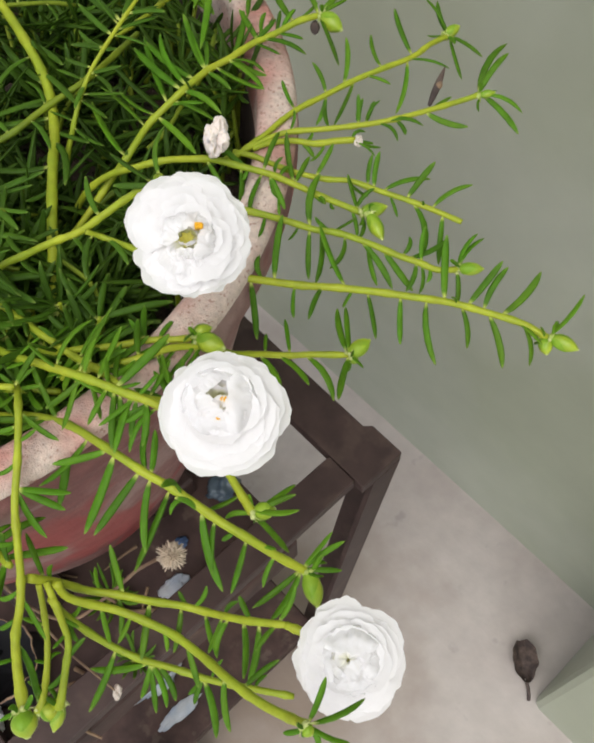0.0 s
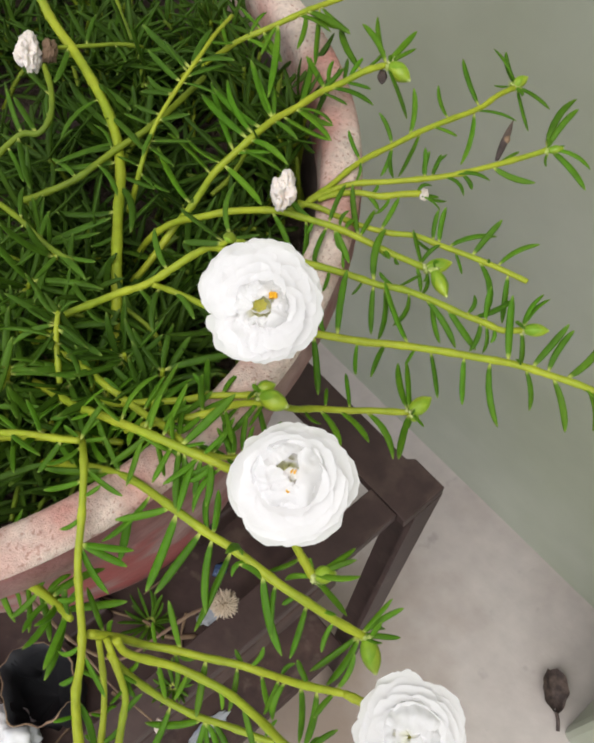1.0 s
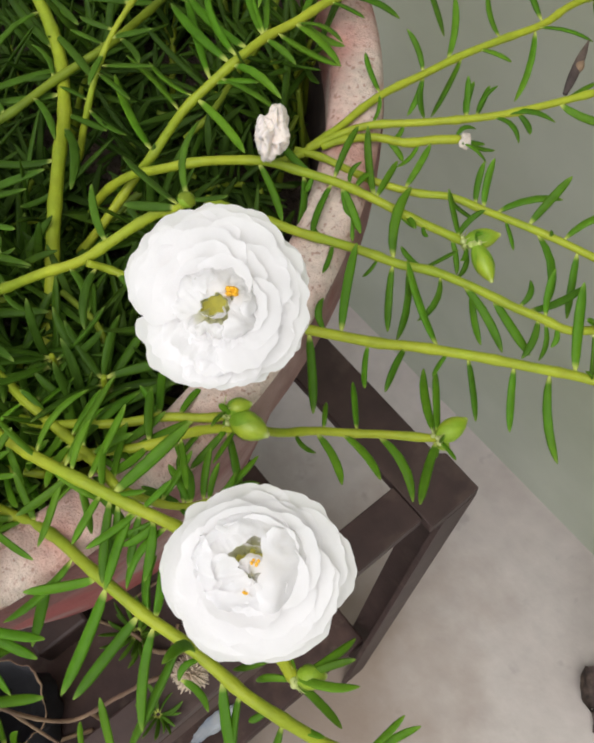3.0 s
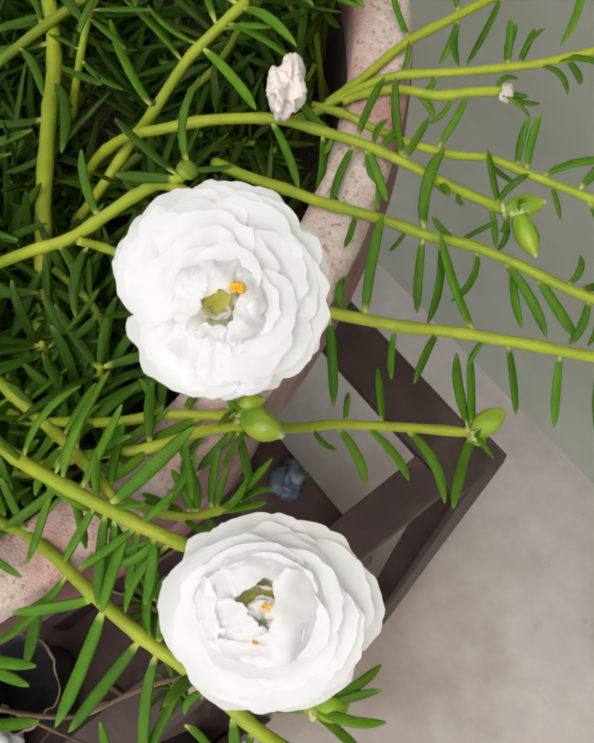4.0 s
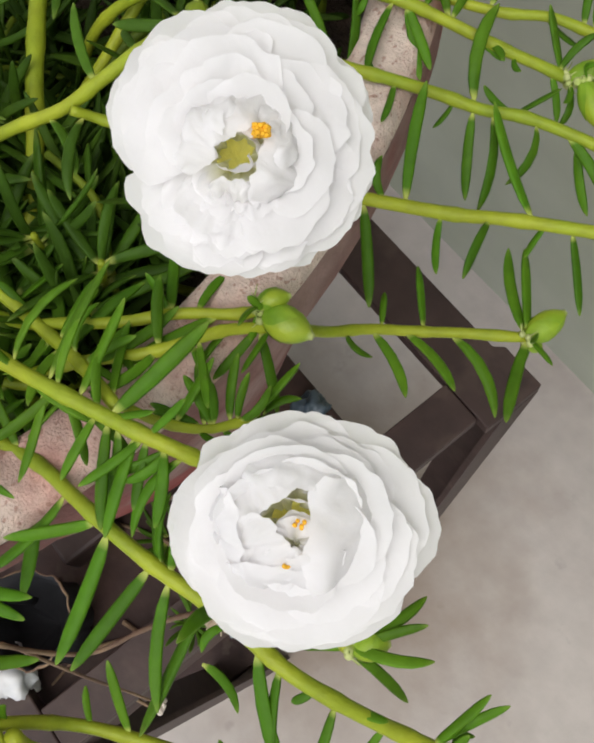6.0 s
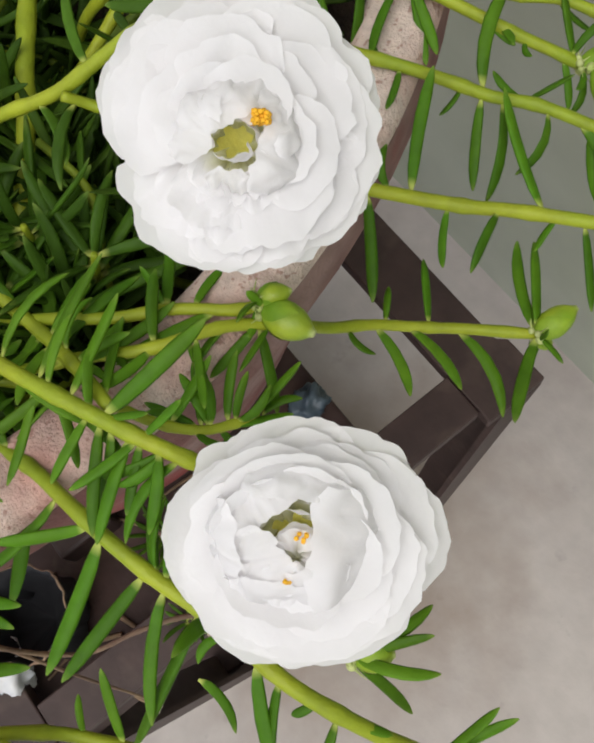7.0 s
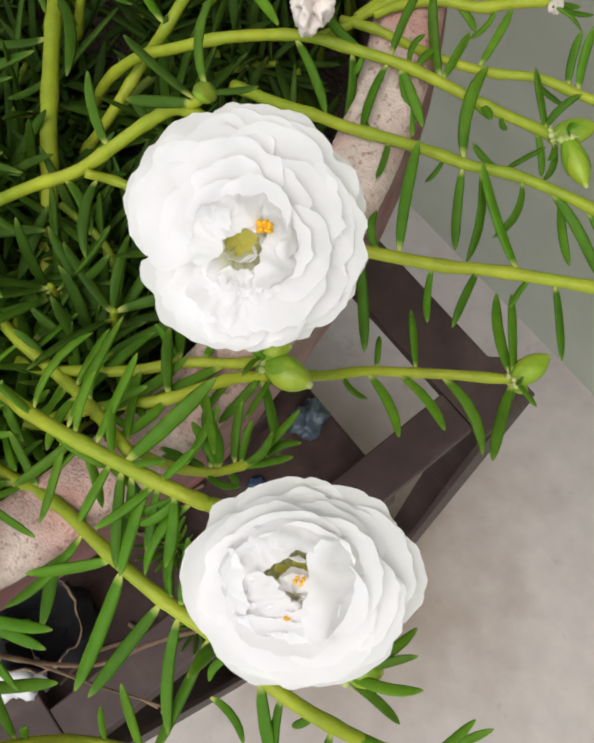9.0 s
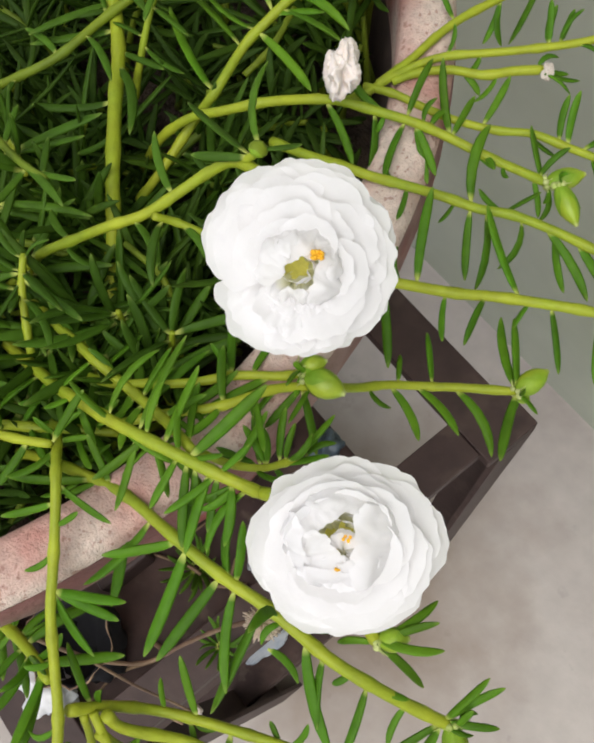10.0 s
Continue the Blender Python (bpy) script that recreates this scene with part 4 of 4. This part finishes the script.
stem(((-88, 2, 678), (-85, -1, 671), (-79, -6, 664), (-73, -12, 659), (-67, -18, 658), (-66, -21, 656)), 1.1, 2.1, leaves=(
    (33, -6.5, -3.5, -0.5), (56, -2.5, -2, 0.5), (56, 0, 4, -1), (72, 0.5, 6.5, 2.5), (78, -5, 0, 4.5),))
stem(((-87, 4, 678), (-79, 1, 672), (-73, -2, 666), (-69, -7, 662), (-64, -13, 659), (-63, -16, 656)), 1.25, 2.3, leaves=(
    (22, 4.5, 2, -3), (33, 1, -5, 0.5), (56, -0.5, 7.5, 3),))
stem(((-115, 55, 694), (-108, 59, 692), (-103, 64, 690), (-101, 69, 688), (-100, 73, 686)), 1.1, 1, leaves=(
    (31, -4, 12, 3), (44, 6, 3.5, -0.5), (50, -9.5, -4.5, 0), (50, -9.5, 5.5, 1.5), (50, -7.5, -5, 1.5), (56, -9.5, 1.5, 3), (56, -6, 4, 5.5), (62, 2.5, -1, -2.5), (69, -8, 8.5, 3), (69, 4.5, 9.5, -2.5), (75, -4, 6.5, 4.5), (75, -0.5, 8, 3), (88, -1.5, 12.5, 2.5), (100, 2.5, 7, 1.5),))
stem(((-74, 62, 697), (-69, 61.5, 690), (-64, 61, 685), (-60, 60.5, 682)), 1.3, 1.7, leaves=(
    (58, -4, -9, -3), (85, 11, 9, 4), (97, 12.5, 2, -12), (97, 1.5, 15, -1), (100, -5, -6, -2), (100, 5, 12, 3),))
stem(((-168, 10, 676), (-154, 23, 681), (-146, 31, 681), (-141, 37, 680), (-135, 43.5, 678)), 1.5, 1.3, fill=3.4)
stem(((-155, 15, 694), (-148, 21, 696), (-140, 27, 697), (-134, 32, 698)), 1.3, 1.2, leaves=(
    (10, 14, 3, 3), (28, -11, -2, -1), (53, -12, 3, 2), (72, 3, -11, -2), (97, -4, 12, 3),))
stem(((-139, -15, 664), (-130, -11, 666), (-118, -5, 668), (-106, -2, 672), (-99, -1, 676)), 1.9, 1.4, leaves=(
    (32, 11, -2, -1), (37, -2, 12, 2), (42, -13, -1, -1), (42, 0, -9, 2), (50, -9, 2, 1), (50, 1, 9, 3), (53, -6, 5, 3), (53, -5, 9, 2), (53, 0, -11, -3), (62, -1, 9, -2), (63, 4, -11, 3), (72, 6, -14, 3),), fill=2.4)
bud((-84, 125, 668), (1, 10, 1), 6.6)
bud((-84, 125, 667), (4, 1, -1), 3.6)
bud((-115, 85, 691), (3, 6, 1), 5.0)
bud((-113, 85, 690), (10, 4, 1), 7.6)
bud((-38, 62, 673), (10, -5, -3), 6.6)
bud((-60, 61, 682), (4, 6, 0), 6.2)
bud((-5, 30, 706), (3, 0, 0), 3.6)
bud((-62, -21, 680), (7, -3, -2), 8.0)
bud((-66, -20, 656), (5, 4, 0), 6.4)
bud((-63, -15, 656), (4, -7, -4), 5.0)
fluffy((-87, 40, 621), 4.8, 41)
stem(((-150, -4, 688), (-134, -7, 694), (-124, -9, 660), (-116, -10, 605), (-108, -2, 580), (-101, 16, 594), (-95, 28, 611), (-90, 37, 619)), 0.75, 0.8, mat=DRY)
stem(((-116, -10, 605), (-107, -12, 560), (-99, -11, 530), (-93, -10, 512)), 0.6, 0.5, mat=DRY)
withered((-92, -9.5, 510), 4.6, 44, PETAL_OLD, "dry_flower", "small pale dried bloom on a brown stalk")
flower((-114.3, 90.4, 737.2), (0.44, -0.21, 0.87), 17.1, 3, -0.24, (-0.6, -1.8), POMPON, POMPON_FRONT, POMPON_HEART, ((2.5, 0.9, 9.6, 46, 0.95),), 0.9, POMPON_FLAPS)
stem(((-139, 88, 705), (-129, 89, 716), (-115.5, 91, 735)), 1.1, 1.7)
flower((-74, 66, 721.8), (0.47, -0.30, 0.83), 16.4, 8, -0.16, (-1.6, 3.6), ROSE, (), ROSE_HEART, ((0.1, 4.4, 8.0, 7, 0.6), (-1.4, -0.4, 9.0, 3, 0.4)), 0.8, ROSE_FLAPS)
stem(((-97, 60.5, 697), (-88, 65, 706), (-77, 65, 713), (-74.5, 66, 720)), 1.5, 1.8)
flower((-10.8, 51, 687), (0.10, -0.16, 0.98), 14.8, 21, 1.9, (-0.6, -0.8), ROSE, (), ROSE_HEART, (), 1.0, ROSE_FLAPS)
stem(((-30, 46, 680), (-20, 50, 682), (-12, 51, 685)), 1.35, 1.8)
owner_plant = tagged(new("moss_rose_plant"), "dense dark green moss rose foliage filling a clay pot", "plant", "moss roses in the pot")
# From here on leaves take the green with shade painted in.
leaf_set = SHADED_LEAVES
stem(((-326, 136, 700), (-311, 131, 700), (-296, 127, 700), (-273, 124, 697), (-250, 119, 694), (-236, 114, 691), (-221, 105, 688), (-209, 95, 686), (-192, 82, 684), (-179, 72, 680), (-165, 60, 676)), 2.2, 2.3, leaves=(
    (35, 25, 1, 3), (38, 6, -23, -2), (43, 26, -2, 3), (48, -35, 2, -2), (52, -4, -24, 3), (53, -5, -12, 2), (57, -14, -20, -1), (60, 15, 5, 2), (63, 9, -1, -2), (63, 23, -11, 3), (70, -16, -17, -1), (75, -1, -10, 1),))
shoot = stem(((-241, 177, 708), (-235, 164, 710), (-229, 153, 711), (-226, 142, 708), (-221, 126, 703), (-217, 116, 697), (-215, 108, 687), (-214, 101, 676)), 0.9, 1.6, leaves=(
    (32, 11, 9, 2), (38, -30, 0, 1), (40, -19, 3, 1), (45, -20, 0, 2), (45, 12, 6, -1), (48, -6, -9, 3), (58, 7, 9, 2), (62, 6, -9, -1), (70, 15, 1, 1), (82, 14, 3, -1),))
sprout(shoot, (
    (37, 2, 15, -1), (38, -9, 17, 2), (43, 4, 16, -1), (45, -4, 12, -1), (48, -16, 0, -2), (55, -8, -5, 2), (58, 8, 9, 3), (67, 12, 10, 2), (78, -11, -3, -1),))
stem(((-194, 37, 668), (-186, 49, 680), (-180, 55, 691), (-175, 63, 695), (-169, 71, 700), (-163, 79, 704), (-159, 87, 709), (-156, 94, 713), (-151, 99, 718), (-141, 101, 722)), 1.5, 1.4, leaves=(
    (30, 7, 2, -3), (33, -11, 1, -1), (52, 14, -3, 1), (65, -15, 6, 2), (78, -7, 1, -2),))
stem(((-160, 80, 706), (-157, 84, 702), (-150, 87, 702), (-139, 89, 705)), 1.1, 1.1, leaves=(
    (10, 11, -11, -2), (38, 12, -1, -1),))
stem(((-151, 99, 718), (-147, 101, 722), (-146, 103, 724)), 1, 1, leaves=(
    (50, -10, -8, -2), (55, -22, -1, -3), (100, -15, 14, 1), (100, 6, 6, 2),))
stem(((-173, 73, 684), (-161, 75, 682), (-154, 73, 680), (-148, 69, 676), (-143, 66, 672)), 1, 1, mat=STEM_SHADED, leaves=(
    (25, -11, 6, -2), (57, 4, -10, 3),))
stem(((-190, 79, 662), (-196, 95, 666), (-197, 105, 669), (-195, 115, 672)), 1.4, 1.4, mat=STEM_SHADED, fill=6)
stem(((-258, 72, 690), (-259, 80, 692), (-258, 87, 694), (-252, 91, 696), (-254, 98, 698), (-263, 105, 700), (-275, 110, 702)), 1.4, 1.3, mat=STEM_SHADED, leaves=(
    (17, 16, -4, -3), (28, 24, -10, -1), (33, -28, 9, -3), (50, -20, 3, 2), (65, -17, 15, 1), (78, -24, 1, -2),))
stem(((-282, 120, 700), (-278, 131, 697), (-274, 142, 694), (-270, 151, 690)), 1, 1, mat=STEM_SHADED, leaves=(
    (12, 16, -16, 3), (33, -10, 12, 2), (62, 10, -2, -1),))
stem(((-239, 72, 684), (-234, 79, 687), (-229, 91, 690), (-229, 108, 692), (-228, 126, 694), (-233, 142, 692), (-239, 159, 690)), 1.5, 1.4, mat=STEM_SHADED, leaves=(
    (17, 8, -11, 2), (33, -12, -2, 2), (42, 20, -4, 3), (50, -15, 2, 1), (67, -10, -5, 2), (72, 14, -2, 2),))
stem(((-306, 161, 690), (-290, 155, 686), (-275, 151, 681), (-265, 144, 676)), 1.3, 1.2, mat=STEM_SHADED, fill=6)
stem(((-241, 62, 692), (-222, 64, 695), (-208, 64, 698), (-198, 65, 699), (-190, 67, 700)), 1.2, 1.1, mat=STEM_SHADED, leaves=(
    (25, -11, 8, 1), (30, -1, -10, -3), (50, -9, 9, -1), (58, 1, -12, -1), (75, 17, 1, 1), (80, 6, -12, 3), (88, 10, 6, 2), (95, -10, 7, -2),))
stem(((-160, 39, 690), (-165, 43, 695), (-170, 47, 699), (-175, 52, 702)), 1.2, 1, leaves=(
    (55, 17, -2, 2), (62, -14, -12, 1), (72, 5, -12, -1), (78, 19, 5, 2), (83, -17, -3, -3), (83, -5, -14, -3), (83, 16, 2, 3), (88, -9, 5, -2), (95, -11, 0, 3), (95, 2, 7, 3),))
stem(((-208, 40, 684), (-198, 47, 685), (-189, 54, 685), (-180, 60, 684)), 1.2, 1.1, mat=STEM_SHADED, fill=7)
stem(((-198, 129, 678), (-198, 139, 681), (-203, 152, 683), (-210, 169, 684), (-224, 187, 686)), 1.1, 1.1, mat=STEM_SHADED, leaves=(
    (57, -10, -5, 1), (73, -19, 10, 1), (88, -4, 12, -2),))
stem(((-187, 46, 668), (-181, 49, 684), (-180, 52, 692)), 1.2, 0.9, fill=-1.7)
stem(((-163, 58, 666), (-156, 60, 682), (-155, 61, 690)), 1.2, 0.9, fill=-1.7)
stem(((-197, 32, 664), (-189, 37, 680), (-188, 41, 688)), 1.2, 0.9, fill=-1.7)
stem(((-172, 50, 662), (-165, 53, 678), (-163, 54, 686)), 1.2, 0.9, fill=-1.7)
stem(((-216, 47, 666), (-205, 51, 682), (-201, 54, 690)), 1.2, 0.9, fill=-1.7)
stem(((-152, 64, 662), (-145, 66, 678), (-144, 68, 686)), 1.2, 0.9, fill=-1.7)
stem(((-186, 23, 666), (-178, 27, 682), (-177, 30, 690)), 1.2, 0.9, fill=-1.7)
stem(((-237, 69, 672), (-213, 66, 688), (-198, 64, 696)), 1.2, 0.9, fill=-1.7)
stem(((-172, 36, 660), (-166, 40, 674), (-164, 43, 682)), 1.2, 0.9, fill=-1.7)
stem(((-158, 45, 664), (-152, 48, 678), (-150, 51, 685)), 1.2, 0.9, fill=-2.0)
stem(((-182, 12, 664), (-174, 16, 678), (-171, 19, 685)), 1.2, 0.9, fill=-1.8)
stem(((-148, 56, 664), (-141, 57, 676), (-139, 60, 682)), 1.2, 0.9, fill=-2.2)
stem(((-170, 24, 660), (-161, 27, 670), (-158, 30, 676)), 1.2, 0.9, fill=-2.0)
stem(((-212, 67, 656), (-198, 70, 672), (-191, 73, 680)), 1.2, 0.9, fill=-1.7)
# This greener bud borrows the darkened stem colour.
bud((-146, 102, 723), (-0, 2, 3), 4.8, STEM_SHADED)
withered((-282, 108, 704), 10.5, 17, PETAL_FADED)
withered((-280, 116, 702), 7, 18, DRY, 'dry_flower', 'brown dried flower head')

# ---- the thicket inside the pot: short shoots from the soil ----
def thicket(count, seed, low, high, short, long, mat, inner=0.0, arc=(0, 360), reach=0.150):
    rnd = random.Random(seed)
    stalks = bmesh.new()
    shapes = [[(v.co.copy()) for v in me.vertices] for me in LEAVES]
    faces = [[tuple(p.vertices) for p in me.polygons] for me in LEAVES]
    verts_out, faces_out = [], []
    for _ in range(count):
        a, r = radians(rnd.uniform(*arc)), reach * math.sqrt(rnd.uniform(inner, 1))
        foot = Vector((POT[0] + r * math.cos(a), POT[1] + r * math.sin(a), 0.645))
        out = Vector((math.cos(a), math.sin(a), 0))
        lean = out * rnd.uniform(-0.2, 0.7) * (r / 0.15) + Vector((rnd.uniform(-0.6, 0.6), rnd.uniform(-0.6, 0.6), 0))
        tall = rnd.uniform(low, high)
        top = foot + Vector((0, 0, tall)) + lean * rnd.uniform(0.02, 0.05)
        flat = (top - Vector(POT)).xy
        if flat.length > reach:
            top.xy = Vector(POT).xy + flat.normalized() * reach
        mid = foot.lerp(top, 0.5) + Vector((0, 0, 0.006))
        line = spline([foot, mid, top], 14)
        tube(stalks, line, [0.0013 - 0.0005 * k / 14 for k in range(15)], 6)
        turn = rnd.uniform(0, 6)
        for k in range(3, 15):
            ahead = (line[min(k + 1, 14)] - line[k - 1]).normalized()
            for _side in range(2 if k > 11 else 1):
                turn += 2.4
                side = ahead.orthogonal().normalized()
                side.rotate(Matrix.Rotation(turn, 3, ahead))
                way = (side + ahead * rnd.uniform(0.2, 0.9)).normalized() * rnd.uniform(short, long)
                tip = line[k] + way
                if (tip - Vector(POT)).xy.length > 0.153 and tip.z < 0.692:
                    continue
                m = leaf_pose(line[k], way, rnd.uniform(0.0009, 0.00130), rnd)
                n = rnd.randrange(len(shapes))
                start = len(verts_out)
                verts_out.extend((m @ c) for c in shapes[n])
                faces_out.extend(tuple(i + start for i in f) for f in faces[n])
    me = bpy.data.meshes.new("foliage")
    me.from_pydata([tuple(v) for v in verts_out], [], faces_out)
    me.materials.append(mat)
    me.polygons.foreach_set("use_smooth", [True] * len(me.polygons))
    ob = new("foliage", me)
    ob.parent = owner_plant
    tagged(ob, "crowded narrow leaves in green darkened for shade", kind="stuff")
    ob = part("undergrowth", stalks, STEM_SHADED, owner_plant, "thin green shoots")
    ob["kind"] = "stuff"


# The lower the layer, the darker its painted-in shade.
thicket(270, 4, 0.008, 0.026, 0.015, 0.028, LEAF_SHADED_LOW)
thicket(80, 9, 0.018, 0.036, 0.020, 0.034, LEAF_SHADED_MID, 0.1)
thicket(20, 15, 0.028, 0.043, 0.018, 0.030, LEAF_SHADED_MID, 0.72, (46, 88), 0.156)


# ---- litter under and round the stand ----
def dead_leaf():
    """A curled, shrivelled leaf with a short stalk."""
    thing = tagged(new("dead_leaf"), "shrivelled dark brown dead leaf lying on the cement floor", "leaf")
    bm = bmesh.new()
    nu, nv = 12, 18
    grid = []
    for j in range(nv + 1):
        v = j / nv
        half = 0.0145 * math.sin(math.pi * min(1, 0.06 + v * 0.93)) ** 0.6
        row = []
        for i in range(nu + 1):
            u = 2 * i / nu - 1
            lift = 0.012 * abs(u) ** 1.6 + 0.005 * noise.noise(Vector((u * 2, v * 4, 3))) + 0.004 * math.sin(v * 5)
            row.append(bm.verts.new((v * 0.048, u * half * (1 + 0.15 * noise.noise(Vector((v * 6, u, 9)))), 0.006 + lift)))
        grid.append(row)
    for a, b in zip(grid, grid[1:]):
        for i in range(nu):
            bm.faces.new((a[i], a[i + 1], b[i + 1], b[i]))
    part("blade", bm, DRY_DARK, thing)
    part("stalk", tube(bmesh.new(), spline([(0.046, 0, 0.008), (0.056, 0.001, 0.006), (0.066, 0, 0.003)], 8), [0.002] * 9, 8), DRY_DARK, thing)
    way = Vector((0.068 - 0.024, 0.264 - 0.302, 0))
    thing.matrix_basis = Matrix.Translation((0.026, 0.295, 0)) @ Matrix.Rotation(math.atan2(way.y, way.x), 4, "Z") @ Matrix.Scale(0.88, 4)


def crumple(name, label, category, mat, centre, size, seed, flat=0.4):
    """A crumpled sheet of thin plastic."""
    bm = bmesh.new()
    bmesh.ops.create_icosphere(bm, subdivisions=4, radius=1)
    off = Vector((seed * 7.3, 0, 0))
    low = 0
    for v in bm.verts:
        d = 1 + 0.5 * noise.noise(v.co * 1.6 + off) + 0.35 * abs(noise.noise(v.co * 4 + off)) + 0.12 * noise.noise(v.co * 9 + off)
        v.co = Vector((v.co.x * size[0] * d, v.co.y * size[1] * d, v.co.z * flat * min(size) * d))
        low = min(low, v.co.z)
    ob = link(name, bm, mat)
    tagged(ob, label, category)
    ob.location = (centre[0], centre[1], centre[2] - low)
    return ob


dead_leaf()
PLATE = TOP - 0.0225
grow_bag = tagged(new("grow_bag"), "crumpled black plastic grow bag with a soil-stained rim on the shelf", "grow bag")
grow_bag.location = (-0.163, -0.051, PLATE)


def slack(bm):
    """Presses and folds a turned body of thin plastic out of true."""
    for v in bm.verts:
        u = v.co.normalized()
        v.co.x *= 1 + 0.5 * noise.noise(u * 2.1 + Vector((4, 0, 0))) + 0.12 * noise.noise(v.co * 190)
        v.co.y *= 1 + 0.4 * noise.noise(u * 2.1 + Vector((9, 0, 0))) + 0.12 * noise.noise(v.co * 190)
        v.co.z *= 1 + 0.2 * noise.noise(u * 2.3)
    return bm


part("body", slack(lathe([(0.0, 0.0), (0.016, 0.0), (0.0185, 0.008), (0.0175, 0.016), (0.0195, 0.026), (0.0190, 0.036), (0.0205, 0.046), (0.0198, 0.0462), (0.018, 0.034), (0.016, 0.014), (0.0, 0.004)], (0, 0, 0), 56)), BLACK_PLASTIC, grow_bag)
part("rim", slack(lathe([(0.0200, 0.0457), (0.0205, 0.0455), (0.0208, 0.0461), (0.0204, 0.0467), (0.0200, 0.0463)], (0, 0, 0), 56)), DRY, grow_bag, "brown soil-stained rolled edge")
crumple("plastic_bag", "crumpled white plastic bag on the stand shelf", "plastic bag", WHITE_SHEET, (-0.157, -0.079, PLATE), (0.014, 0.012), 3, 1.1)
crumple("plastic_wrapper", "crumpled blue and white plastic wrapper", "wrapper", WHITE_PLASTIC, (-0.142, 0.046, PLATE), (0.0055, 0.008), 5, 0.3)
crumple("bottle_cap_scrap", "scrap of blue plastic beside a pot", "plastic scrap", BLUE_PLASTIC, (-0.1605, 0.066, PLATE), (0.0032, 0.0044), 8, 0.5)
crumple("plastic_wrap", "crumpled grey blue plastic wrap beside the pot foot", "plastic wrap", WRAP, (-0.168, 0.109, PLATE), (0.0085, 0.010), 21, 0.8)
crumple("paper_scrap", "crumpled pale scrap on the lower shelf", "paper scrap", WHITE_PLASTIC, (-0.178, -0.002, 0.108), (0.011, 0.024), 11, 0.3)


weed = tagged(new("weed"), "small dark green weed tuft growing beside the pot", "weed")
weed.location = (-0.163, 0.014, PLATE)
for k in range(20):
    turn = k * 2.4
    put_leaf(Vector((0.002 * math.cos(turn), 0.002 * math.sin(turn), 0.001)), Vector((math.cos(turn), math.sin(turn), luck.uniform(0.4, 1.3))) * luck.uniform(0.009, 0.017), weed)


def beam_weed(spot, count, long):
    thing = tagged(new("weed"), "small green weed with narrow leaves on the stand frame", "weed")
    thing.location = spot
    for k in range(count):
        turn = k * 2.4
        put_leaf(Vector((0.001 * math.cos(turn), 0.001 * math.sin(turn), 0.001)), Vector((math.cos(turn), math.sin(turn), luck.uniform(0.3, 1.2))) * luck.uniform(0.6, 1) * long, thing)


beam_weed((-0.119, 0.003, TOP), 14, 0.014)
crumple("plastic_strip", "narrow pale grey strip of plastic on the lower shelf", "plastic strip", WHITE_PLASTIC, (-0.143, -0.004, 0.108), (0.006, 0.019), 33, 0.25)


def fallen_twig(points, radius, label):
    ob = link("twig", tube(bmesh.new(), spline(points, 30), [radius * (1 - 0.5 * k / 30) for k in range(31)], 7), DRY)
    tagged(ob, label, "twig", "fallen twigs")


fallen_twig([(-0.138, 0.030, PLATE + 0.0016), (-0.150, 0.016, PLATE + 0.004), (-0.165, 0.012, PLATE + 0.003), (-0.19, -0.004, PLATE + 0.0012)], 0.0016, "thin dry brown twig lying on the shelf")
fallen_twig([(-0.138, -0.030, PLATE + 0.0013), (-0.145, -0.050, PLATE + 0.003), (-0.143, -0.070, PLATE + 0.0008)], 0.0013, "short dry brown twig lying on the shelf")
for k in range(7):
    spot = Vector((luck.uniform(-0.205, -0.142), luck.uniform(-0.066, 0.055), PLATE + 0.0012))
    turn = luck.uniform(0, 6.28)
    way = Vector((math.cos(turn), math.sin(turn), 0)) * luck.uniform(0.006, 0.013)
    side = Vector((-way.y, way.x, 0)) * luck.uniform(-0.3, 0.3)
    fallen_twig([spot - way, spot + side + Vector((0, 0, 0.0008)), spot + way], 0.0011, "broken bit of dry brown stem on the shelf")
fallen_twig([(-0.1450, -0.0260, 0.4090), (-0.1370, -0.0230, 0.4100), (-0.1300, -0.0200, 0.4090)], 0.0014, "thin tan broken twig on the shelf")
fallen_twig([(-0.1240, -0.0440, 0.4090), (-0.1130, -0.0410, 0.4100), (-0.1040, -0.0370, 0.4090)], 0.0014, "thick tan broken twig on the shelf")
